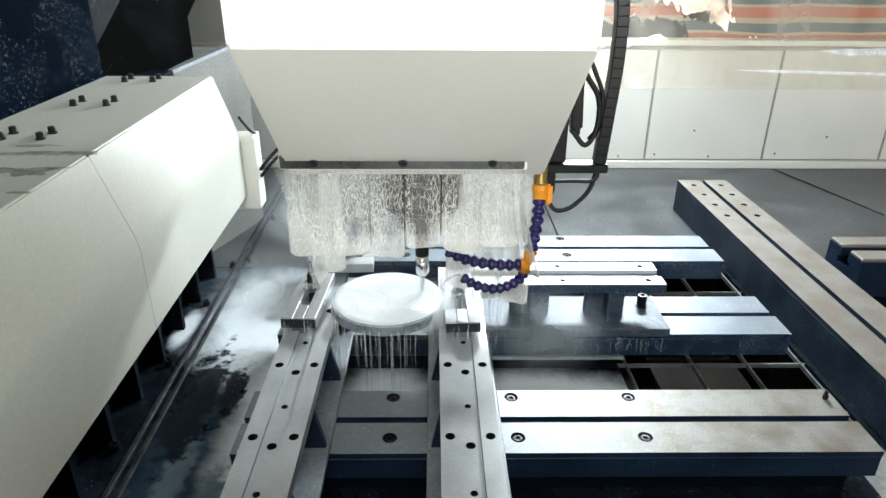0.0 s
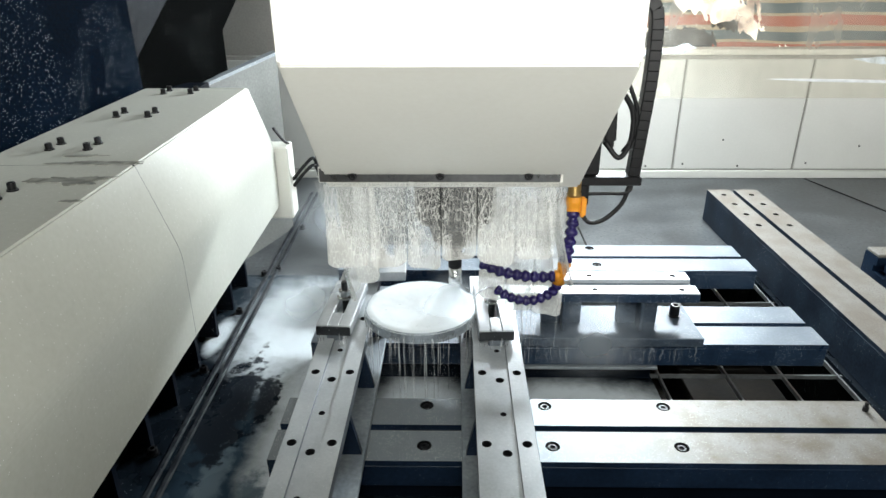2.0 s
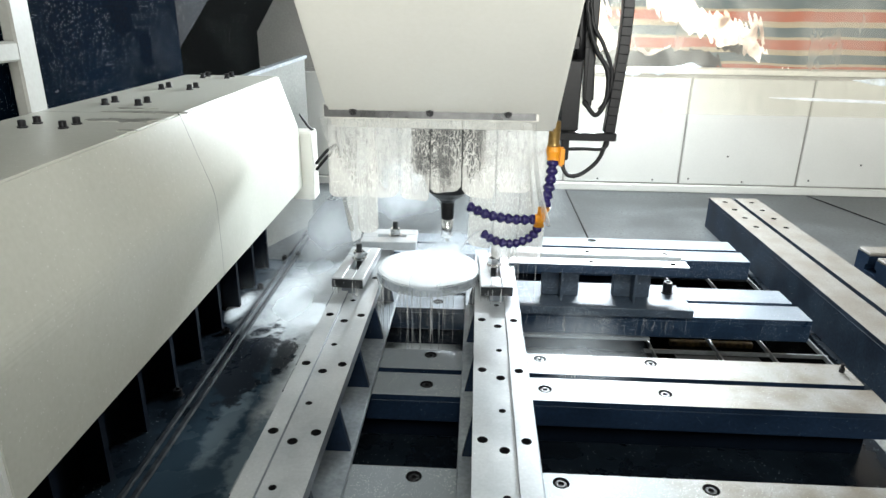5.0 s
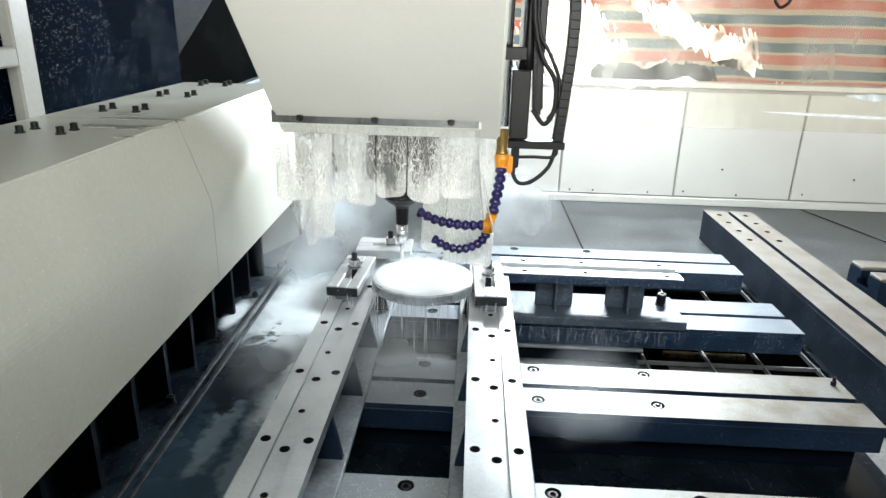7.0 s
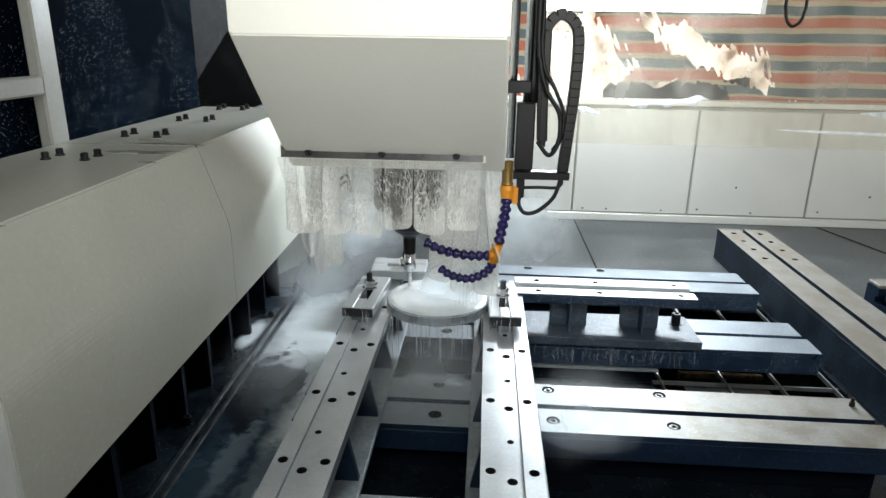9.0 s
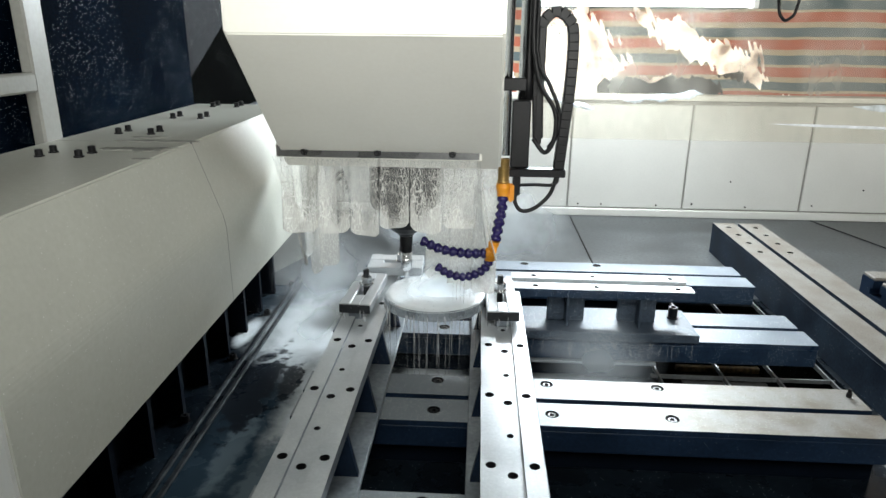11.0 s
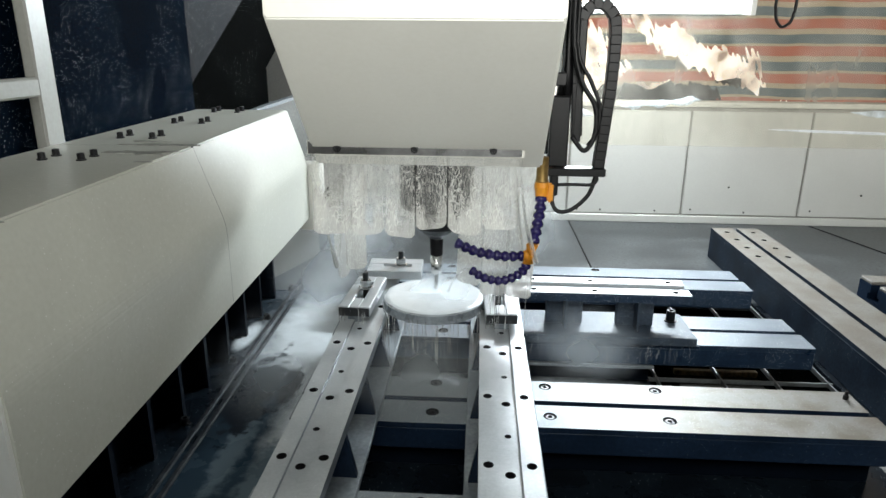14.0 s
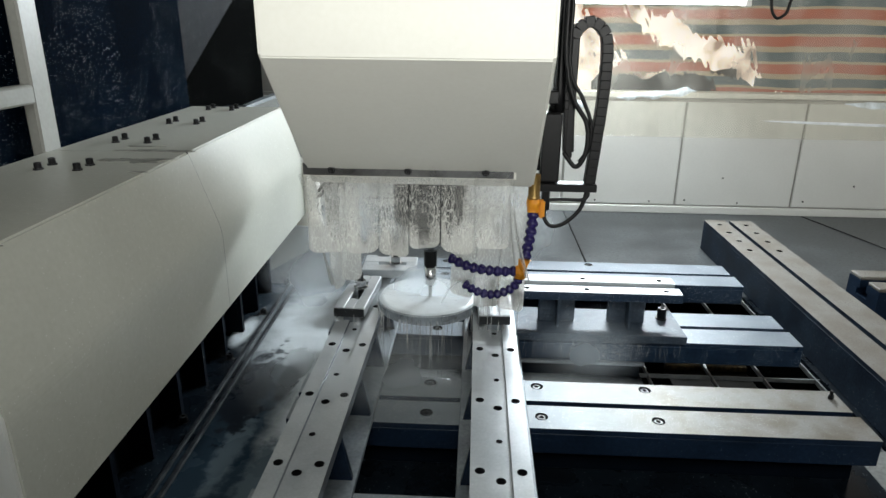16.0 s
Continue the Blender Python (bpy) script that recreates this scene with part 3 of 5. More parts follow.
def holed(bm, axis, a0, a1, c0, c1, z0, z1, holes, n=16):
    """A bar along axis from a0 to a1, across from c0 to c1, with round blind holes (place along, radius, depth) in its top."""
    def put(a, c, z):
        return bm.verts.new((a, c, z) if axis == "x" else (c, a, z))
    mid, half = (c0 + c1) / 2, (c1 - c0) / 2
    cur = a0

    def flat(s, e):
        if e - s > 1e-5:
            bm.faces.new([put(s, c0, z1), put(e, c0, z1), put(e, c1, z1), put(s, c1, z1)])
    for a, r, depth in sorted(holes):
        if a - half < cur or a + half > a1:
            continue
        flat(cur, a - half)
        cur = a + half
        sq, ci, lo = [], [], []
        for i in range(n):
            t = 2 * math.pi * (i + 0.5) / n
            x, y = math.cos(t), math.sin(t)
            k = half / max(abs(x), abs(y))
            sq.append(put(a + x * k, mid + y * k, z1))
            ci.append(put(a + x * r, mid + y * r, z1))
            lo.append(put(a + x * r, mid + y * r, z1 - depth))
        q = n // 4
        for i in range(n):
            j = (i + 1) % n
            bm.faces.new((sq[i], sq[j], ci[j], ci[i]))
            # Hole walls and bottom use the dark slot: shade put into colour.
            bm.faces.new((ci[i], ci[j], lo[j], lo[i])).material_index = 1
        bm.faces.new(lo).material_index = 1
        for k in range(4):
            s = [(1, 1), (-1, 1), (-1, -1), (1, -1)][k]
            i = {(1, 1): q // 2 - 1, (-1, 1): q + q // 2 - 1, (-1, -1): 2 * q + q // 2 - 1, (1, -1): 3 * q + q // 2 - 1}[s]
            bm.faces.new((sq[i], put(a + s[0] * half, mid + s[1] * half, z1), sq[(i + 1) % n]))
    flat(cur, a1)
    A, B, C, D = (a0, c0), (a1, c0), (a1, c1), (a0, c1)
    for p, q in ((A, B), (B, C), (C, D), (D, A)):
        bm.faces.new([put(*p, z1), put(*q, z1), put(*q, z0), put(*p, z0)])
    bm.faces.new([put(*p, z0) for p in (A, B, C, D)])
    return bm


def empty(name, label, category, group="", at=(0, 0, 0)):
    ob = new(name)
    ob.location = at
    ob.empty_display_size = 0.05
    return tagged(ob, label, category, group)


def structure(ob, label, category):
    return tagged(ob, label, category, kind="structure")


def bolt_mesh(r=0.012, h=0.016, washer=True):
    """A socket-head cap screw standing on z = 0."""
    bm = bmesh.new()
    z = 0.0
    if washer:
        lathe(bm, 0, 0, [(0, r * 1.35), (0.0025, r * 1.35)], 16)
        z = 0.0025
    s = [(z, r), (z + h * 0.88, r), (z + h, r * 0.9), (z + h, r * 0.52), (z + h * 0.5, r * 0.52)]
    lathe(bm, 0, 0, s, 16)
    return bm


# ---- floor and surrounding structure ----
PX0, PX1, PY0, PY1 = 0.57, 1.075, 0.11, 1.02


def floor_slab(name, x0, x1, y0, y1, mat, label):
    return structure(link(name, boxed(x0, x1, y0, y1, FZ - 0.03, FZ, bevel=0), mat), label, "floor")


floor_slab("floor_back", -0.95, 3.2, PY1, 2.30, FLOORM, "grey wet steel floor plate behind the rails")
floor_slab("floor_pan", -0.95, PX0, -2.4, PY1, PANM, "dark steel pan wet with milky coolant")
floor_slab("floor_side", PX1, 3.2, -2.4, PY1, PANM, "grey steel floor plate beside the pit")
# Dark pan material paints the rail's shadow; it ends at the pale plate.
floor_slab("floor_front", PX0, 0.985, -2.4, PY0, PANM, "floor plate in front of the pit, rail shadow in its dark colour")
floor_slab("floor_corner", 0.985, PX1, -2.4, PY0, DUSTF, "pale speckled floor plate past the rail ends")
# Pit bottom and walls carry the deep shade in their colour.
structure(link("floor_pit", boxed(PX0 - 0.1, PX1 + 0.1, PY0 - 0.1, PY1 + 0.1, -0.48, -0.45, bevel=0), RUST_SHADED), "rusty bottom of the chip pit, pit shade in its colour", "floor")
for k, (a, b, c, d) in enumerate(((PX0 - 0.012, PX0, PY0, PY1), (PX1, PX1 + 0.012, PY0, PY1), (PX0, PX1, PY0 - 0.012, PY0), (PX0, PX1, PY1, PY1 + 0.012))):
    structure(link("wall_pit_%d" % (k + 1), boxed(a, b, c, d, -0.45, FZ - 0.031, bevel=0), BRACE_AND_SHADE), "side of the chip pit, blackened for the pit's shade", "wall")

# floor plate seams, as thin raised weld strips
for k, (p, q) in enumerate((((0.56, 2.12), (0.56, 1.03)), ((1.78, 2.12), (1.95, 1.5)))):
    bm = bmesh.new()
    pipe(bm, [(*p, FZ), ((p[0] + q[0]) / 2, (p[1] + q[1]) / 2, FZ + 0.001), (*q, FZ)], 0.004, 6)
    structure(link("trim_seam_%d" % (k + 1), bm, BLACK), "dark seam between two floor plates", "floor seam")

# grating over the pit
grate = empty("floor_grating", "square-meshed steel floor grating over a dark pit", "grating", at=(0, 0, 0))
gx = link("grating_bar", boxed(-0.0025, 0.0025, PY0, PY1, FZ - 0.016, FZ - 0.004, bevel=0), GRATE)
gx.parent, gx.location.x = grate, 0.597
for x in (0.775, 0.92, 1.064):
    share("grating_bar", gx, grate, Matrix.Translation((x, 0, 0)))
gy = link("grating_crossbar", boxed(PX0, PX1, -0.0025, 0.0025, FZ - 0.016, FZ - 0.005, bevel=0), GRATE)
gy.parent, gy.location.y = grate, 0.445
for k in range(-1, 3):
    if k:
        share("grating_crossbar", gy, grate, Matrix.Translation((0, 0.445 + 0.2 * k, 0)))

# back wall: painted panels with seams and a skirting, a ledge on top
WY = 2.14
structure(link("wall_back", boxed(-1.3, 3.2, WY + 0.012, WY + 0.06, FZ, 0.455, bevel=0), GREY), "white-painted sheet steel wall behind the table", "wall")
wall = bpy.data.objects["wall_back"]
pan = link("wall_panel", boxed(-0.289, 0.289, -0.001, 0.010, -0.085, 0.44, bevel=0.003), WHITE)
pan.parent, pan.location = wall, (0.838, WY, 0)
for k in (-3, -2, -1, 1, 2, 3):
    share("wall_panel", pan, wall, Matrix.Translation((0.838 + 0.588 * k, WY, 0)))
sk = structure(link("baseboard", boxed(-1.3, 3.2, WY - 0.012, WY + 0.008, FZ, -0.092, bevel=0.003), WHITE), "white steel skirting along the wall", "skirting")
structure(link("trim_ledge", boxed(-0.62, 3.2, WY - 0.010, WY + 0.09, 0.4585, 0.485, bevel=0.003), CREAM), "cream ledge on top of the wall panels", "ledge")
rivet = bmesh.new()
lathe(rivet, 0, 0, [(0, 0.005), (0.003, 0.004)], 8)
rv = part("rivet", rivet, BLACK, wall)
rv.matrix_basis = pose(0.60, WY - 0.001, -0.07, 90)
for k, (x, z) in enumerate(((1.0, -0.07), (1.18, -0.06), (1.45, -0.07), (1.78, -0.055), (1.36, 0.06), (0.72, -0.07), (2.02, 0.03))):
    share("rivet", rv, wall, pose(x, WY - 0.001, z, 90))

# upper opening: tarpaulin with tears, an added glowing sheet behind it, clear film in front
def tarp_mesh():
    bm = bmesh.new()
    nx, nz = 620, 170
    x0, x1, z0, z1 = -0.2, 3.2, 0.47, 1.35
    grid = {}
    for i in range(nx + 1):
        for k in range(nz + 1):
            x, z = x0 + (x1 - x0) * i / nx, z0 + (z1 - z0) * k / nz
            y = 2.30 + 0.012 * noise.noise((x * 3, 0.3, z * 3)) + 0.02 * math.sin(x * 2.1 + z)
            grid[i, k] = bm.verts.new((x, y, z))
    for i in range(nx):
        for k in range(nz):
            c = (grid[i, k].co + grid[i + 1, k + 1].co) / 2
            u, v = c.x * 0.92 + c.z * 0.4, c.z * 0.92 - c.x * 0.4
            w = 0.5 * noise.noise((c.x * 6, 1.7, c.z * 9)) + 0.45 * noise.noise((u * 14, 4.7, c.z * 5)) + 0.4 * noise.noise((u * 60, 8.7, v * 14))
            a = math.hypot((c.x - 0.55) / 0.22, (c.z - 0.62) / 0.22) + w
            s = c.z - (0.80 - 0.42 * (c.x - 0.95))
            b = math.hypot((c.x - 1.15) / 0.36, s / 0.085) + 1.2 * w
            d = math.hypot((c.x - 0.745) / 0.06, (c.z - 0.54) / 0.13) + w
            e = math.hypot((c.x - 1.03) / 0.29, (c.z - 0.50) / 0.075) + 0.6 * w
            if min(a, b, d, e) > 1.0:
                bm.faces.new((grid[i, k], grid[i + 1, k], grid[i + 1, k + 1], grid[i, k + 1]))
    return bm


tagged(link("tarpaulin", tarp_mesh(), TARP, True), "torn tarpaulin with red, grey-blue and beige stripes", "tarpaulin")


def dark_sheet():
    bm = bmesh.new()
    lo, hi = [], []
    for i in range(61):
        x = 0.70 + 0.75 * i / 60
        y = 2.42 + 0.02 * noise.noise((x * 7, 0.4, 0.1))
        lo.append(bm.verts.new((x, y - 0.03, 0.40)))
        hi.append(bm.verts.new((x, y, 0.565 + 0.05 * noise.noise((x * 9, 2.4, 0.3)) + 0.03 * noise.noise((x * 30, 5.4, 0.3)) - 0.25 * max(0, 0.86 - x))))
    for i in range(60):
        bm.faces.new((lo[i], lo[i + 1], hi[i + 1], hi[i]))
    bmesh.ops.solidify(bm, geom=bm.faces[:], thickness=0.004)
    return bm


structure(link("backdrop_sheet", dark_sheet(), DARKSHEET, True), "dark brown crumpled sheet behind the torn tarpaulin", "sheet")
# Glowing sheet added to brighten the tears from behind.
structure(link("backdrop", boxed(-0.6, 3.6, 2.75, 2.76, 0.2, 2.0, bevel=0), BACK_GLOW), "mottled glowing sheet added behind the torn tarpaulin", "daylight")


def film_mesh():
    bm = bmesh.new()
    nx, nz = 70, 16
    prev = None
    for i in range(nx + 1):
        x = 0.30 + 2.9 * i / nx
        col = []
        for k in range(nz + 1):
            z = 0.285 + 0.95 * k / nz
            y = 2.015 + 0.21 * (z - 0.285) + 0.003 * noise.noise((x * 2.5, 2.2, z * 2)) + 0.0012 * math.sin(5 * x)
            col.append(bm.verts.new((x, y, z)))
        if prev:
            for k in range(nz):
                bm.faces.new((prev[k], col[k], col[k + 1], prev[k + 1]))
        prev = col
    return bm


film = tagged(link("plastic_curtain", film_mesh(), FILM, True), "hanging sheet of clear glossy plastic film before the wall", "curtain")
film.visible_shadow = False


def crease(x0, z0, x1, z1, high, ragged, seed, mat, label):
    """A fold that stands out of the film along a line; ends taper, edges wander."""
    bm = bmesh.new()
    nx, nv = 60, 6
    prev = None
    for i in range(nx + 1):
        u = i / nx
        w = 0.5 * high * min(1, 7 * u + 0.12, 7 * (1 - u) + 0.12) * (1 + ragged * noise.noise((u * 9, seed, 0.2)))
        zc = z0 + (z1 - z0) * u + ragged * high * 0.35 * noise.noise((u * 5, seed + 3, 1.1))
        col = []
        for k in range(nv + 1):
            v = 2 * k / nv - 1
            z = zc + w * v * (1 + 0.4 * ragged * noise.noise((u * 25, seed + 7, v)))
            col.append(bm.verts.new((x0 + (x1 - x0) * u, 2.015 + 0.21 * (z - 0.285) - 0.005 - 0.35 * w * (1 - v * v), z)))
        if prev:
            for k in range(nv):
                bm.faces.new((prev[k], col[k], col[k + 1], prev[k + 1]))
        prev = col
    ob = part("crease", bm, mat, film, label, True)
    ob.visible_shadow = False


# Folds whose gleam comes from opaque pale film, not from reflection.
crease(1.462, 0.368, 3.1, 0.330, 0.013, 0.15, 1.0, CREASE, "long straight crease in the film, highlight in its white colour")
crease(0.765, 0.466, 1.14, 0.500, 0.030, 0.7, 2.0, RUMPLE, "rumpled film with a bluish highlight coloured in")
crease(1.84, 0.452, 2.9, 0.425, 0.030, 0.6, 3.0, RUMPLE, "rumpled film fold, bluish highlight in its colour")
crease(0.42, 0.470, 0.63, 0.425, 0.026, 0.8, 4.0, RUMPLE, "rumpled film fold, bluish highlight in its colour")

# lit tube over the rear wall, with its housing
lamp = empty("tube_light", "lit white fluorescent tube light hung over the rear wall", "lamp")
bm = bmesh.new()
# Tube radius is widened to include reflector and bloom.
rings(bm, [((0.32, 1.99, 0.915), (1, 0, 0), 0.027), ((1.27, 1.99, 0.915), (1, 0, 0), 0.027)], 12)
part("tube", bm, TUBE, lamp, "glowing white tube", True)
part("housing", boxed(0.28, 1.31, 1.95, 2.03, 0.950, 0.985, bevel=0.004), WHITE, lamp, "white tray housing")
for x in (0.300, 1.290):
    part("lamp_holder", boxed(x - 0.012, x + 0.012, 1.955, 2.025, 0.880, 0.951, bevel=0.003), WHITE, lamp)
for x in (0.35, 1.23):
    bm = bmesh.new()
    rings(bm, [((x, 1.99, 0.985), (0, 0, 1), 0.004), ((x, 1.99, 4.5), (0, 0, 1), 0.004)], 6)
    part("hanger", bm, BLACK, lamp)
bm = bmesh.new()
pipe(bm, [(1.40, 2.0, 2.6), (1.40, 2.0, 1.1), (1.405, 2.0, 0.90), (1.43, 2.0, 0.84), (1.46, 2.0, 0.84), (1.485, 2.0, 0.89), (1.49, 2.0, 1.1), (1.49, 2.0, 2.6)], 0.007, 8)
part("cable", bm, BLACK, lamp, "black cable hanging in a loop", True)

# Unseen tube invented to go with the side fill light.
lampf = empty("hall_fill_tube", "unseen lit tube added with the side fill light", "lamp")
bm = bmesh.new()
rings(bm, [((5.2, -2.0, 1.94), (1, 0, 0), 0.018), ((6.8, -2.0, 1.94), (1, 0, 0), 0.018)], 12)
part("tube", bm, TUBE, lampf, "glowing white tube", True)
part("housing", boxed(5.16, 6.84, -2.05, -1.95, 1.97, 2.00, bevel=0.004), WHITE, lampf)
for x in (5.4, 6.6):
    bm = bmesh.new()
    rings(bm, [((x, -2.0, 2.00), (0, 0, 1), 0.004), ((x, -2.0, 4.5), (0, 0, 1), 0.004)], 6)
    part("hanger", bm, BLACK, lampf)

# left side: dark blue wall, white frame, dark cover and low guard
structure(link("wall_left", boxed(-0.83, -0.80, -2.4, 0.80, FZ, 1.9, bevel=0), WALLBLUE), "dark blue glossy steel wall spattered with coolant", "wall")


def slant(s0, z, back=0.0):
    return (-0.80 + 0.10 * s0 - 0.97 * back, 0.80 + 0.42 * s0 + 0.23 * back, z)


def slanted(outline, thick, back=0.0):
    """A plate in the plane that turns away from the blue wall; outline in steps along it and heights."""
    bm = bmesh.new()
    a = [bm.verts.new(slant(u, z, back)) for u, z in outline]
    b = [bm.verts.new(slant(u, z, back + thick)) for u, z in outline]
    bm.faces.new(a)
    bm.faces.new(b[::-1])
    for i in range(len(a)):
        j = (i + 1) % len(a)
        bm.faces.new((a[i], b[i], b[j], a[j]))
    return bm


structure(link("wall_left_brace", slanted([(0, FZ), (0, 0.626), (3, 1.70), (3, 1.38), (1, 0.66), (1, FZ)], 0.02), BRACE_AND_SHADE), "black slanting steel brace spattered with coolant", "brace")
structure(link("wall_left_upper", slanted([(0, 0.628), (0, 1.9), (3, 1.9), (3, 1.702)], 0.02), UPWALL_LIT), "upper blue steel wall, greyed as if lit, spattered with coolant", "wall")
fr = empty("door_frame", "white-painted square steel frame before the blue wall", "frame")
part("post", boxed(-0.79, -0.764, 0.022, 0.080, FZ, 1.9, bevel=0.004), FRAMEP, fr)
part("crossbar", boxed(-0.788, -0.76, -2.3, 0.0215, 0.648, 0.684, bevel=0.004), FRAMEP, fr)
part("crossbar", boxed(-0.788, -0.76, -2.3, 0.0215, 1.45, 1.50, bevel=0.004), FRAMEP, fr)
guard = empty("side_guard", "grey sheet-steel guard with a bright folded top edge", "guard")


def guard_plate(w, z0a, z1a, z0b, z1b):
    bm = bmesh.new()
    v = []
    for x, y, z0, z1 in ((-0.735, 1.06, z0a, z1a), (-0.60, 1.46, z0b, z1b)):
        v.append([bm.verts.new((x + d * 0.947, y - d * 0.32, z)) for d in (-w, w) for z in (z0, z1)])
    a, b = v
    for q in ((a[0], a[1], a[3], a[2]), (b[0], b[2], b[3], b[1]), (a[0], b[0], b[1], a[1]), (a[2], a[3], b[3], b[2]), (a[1], b[1], b[3], a[3]), (a[0], a[2], b[2], b[0])):
        bm.faces.new(q)
    return bm


part("sheet", guard_plate(0.003, FZ, 0.505, FZ, 0.553), GUARDP, guard, "grey painted sheet")
part("top_edge", guard_plate(0.014, 0.506, 0.517, 0.554, 0.566), STEEL, guard, "bright worn steel edge")
structure(link("wall_back_left", boxed(-1.3, -0.62, 2.31, 2.34, FZ, 1.9, bevel=0), GREY), "pale grey steel wall behind the side guard", "wall")

# unseen wall below and behind the camera, added to keep front light off the pan
structure(link("wall_light_block", boxed(-0.95, 3.2, -1.50, -1.46, FZ, 0.62, bevel=0.004), WHITE), "unseen white wall added to block low front light", "wall")

# Column added out of view to darken the guide beam's near end.
structure(link("wall_shade_column", boxed(-0.95, -0.25, -1.50, -1.46, 0.622, 1.9, bevel=0.004), WHITE), "unseen white column added to shade the beam", "wall")

# hall around the machine
structure(link("hall_floor", boxed(-7, 7, -7, 7, -0.55, -0.50, bevel=0), CONC), "grey concrete hall floor", "floor")
for nm, a in (("wall_hall_front", (-7, 7, -7.2, -7)), ("wall_hall_back", (-7, 7, 7, 7.2)), ("wall_hall_west", (-7.2, -7, -7, 7)), ("wall_hall_east", (7, 7.2, -7, 7))):
    structure(link(nm, boxed(*a, -0.5, 4.5, bevel=0), HALL), "pale plastered hall wall", "wall")
structure(link("ceiling", boxed(-7.2, 7.2, -7.2, 7.2, 4.5, 4.6, bevel=0), HALL), "pale hall ceiling", "ceiling")

# ---- left beam with its cover ----
beam = empty("guide_beam", "cream sheet-steel covered guide beam with black bolts on top", "machine beam")
PROF = [(-0.765, 0.552), (-0.486, 0.552), (-0.4372, 0.405), (-0.4340, 0.391), (-0.4322, 0.377), (-0.4316, 0.361), (-0.432, 0.212), (-0.444, 0.212), (-0.4445, 0.385), (-0.495, 0.540), (-0.755, 0.540), (-0.755, 0.30), (-0.765, 0.30)]


def cover(y0, y1):
    bm = prism(bmesh.new(), PROF, y0, y1)
    bmesh.ops.bevel(bm, geom=[e for e in bm.edges if abs(e.verts[0].co.y - e.verts[1].co.y) > 0.1], offset=0.003, segments=2, affect="EDGES")
    return bm


part("cover_panel", cover(-0.625, 0.0648), BEAM, beam)
part("end_plate", prism(bmesh.new(), [(-0.764, -0.10), (-0.764, 0.550), (-0.487, 0.550), (-0.435, 0.386), (-0.433, 0.10), (-0.445, -0.10)], -0.632, -0.6255), WHITE, beam, "white end plate")
# Dark strip put in the open seam for the shade of its gap.
part("seam_gap_strip", prism(bmesh.new(), PROF, 0.0650, 0.0662), GREYD, beam, "dark joint between the cover panels")
part("cover_panel", cover(0.0664, 0.795), BEAM, beam)
part("end_plate", prism(bmesh.new(), [(-0.754, 0.30), (-0.754, 0.538), (-0.496, 0.538), (-0.4465, 0.383), (-0.4465, 0.214)], 0.780, 0.790), BEAM, beam)
part("end_box", boxed(-0.465, -0.396, 0.798, 0.87, 0.17, 0.385, bevel=0.004), CREAM, beam, "small cream box on the beam's end")
# Core and ribs use the shaded navy in place of real under-beam shadow.
core = part("core", boxed(-0.75, -0.665, -0.61, 1.02, FZ, 0.53, bevel=0.002), NAVY_SHADED, beam, "navy casting inside the beam, shade in its colour")
rib = part("rib", prism(bmesh.new(), [(-0.664, FZ), (-0.612, FZ), (-0.612, 0.18), (-0.52, 0.34), (-0.664, 0.34)], -0.008, 0.008), NAVY_SHADED, core, "navy support rib, under-beam shade in its colour")
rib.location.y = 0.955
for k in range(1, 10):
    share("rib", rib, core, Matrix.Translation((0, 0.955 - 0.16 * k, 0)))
bo = part("bolt", bolt_mesh(0.0064, 0.0105), BOLT_AND_SHADE, beam, "black socket-head bolt")
first = True
for k in range(-2, 3):
    for dx in (-0.035, 0.035):
        for dy in (-0.021, 0.021):
            m = Matrix.Translation((-0.647 + dx, 0.185 + 0.275 * k + dy, 0.552))
            if first:
                bo.matrix_basis, first = m, False
            else:
                share("bolt", bo, beam, m)
bm = bmesh.new()
pipe(bm, [(-0.43, 0.80, 0.44), (-0.41, 0.82, 0.40), (-0.40, 0.84, 0.385)], 0.004, 6)
part("wire", bm, BLACK, beam)
for dz in (0, 0.02):
    bm = bmesh.new()
    pipe(bm, [(-0.395, 0.83, 0.26 + dz), (-0.36, 0.84, 0.30 + dz), (-0.335, 0.86, 0.315 + dz), (-0.33, 0.90, 0.27)], 0.005, 8)
    part("cable", bm, BLACK, beam)

beam.matrix_basis = pose(0, 0, 0, 0, 0, 1.4)

# guide strips and anchor bolts on the pan beside the beam
for k, x in enumerate((-0.577, -0.552)):
    fs = tagged(link("floor_strip", boxed(x - 0.007, x + 0.007, -1.2, 1.9, FZ, FZ + 0.008, bevel=0.003), STRIPD), "narrow raised steel strip along the pan", "strip", "strips on the pan")
    fs.matrix_basis = pose(0.010, 0, 0, 0, 0, 1.2)
ab = tagged(link("anchor_bolt", bolt_mesh(0.010, 0.014), BOLT_AND_SHADE), "black anchor bolt in the steel pan", "bolt", "anchor bolts in the pan")
ab.location = (-0.607, 0.755, FZ)
for x, y in ((-0.60, 1.02), (-0.56, 1.06), (-0.607, 0.44), (-0.607, 0.12), (-0.56, 1.45)):
    copy_thing(ab, Matrix.Translation((x, y, FZ)))


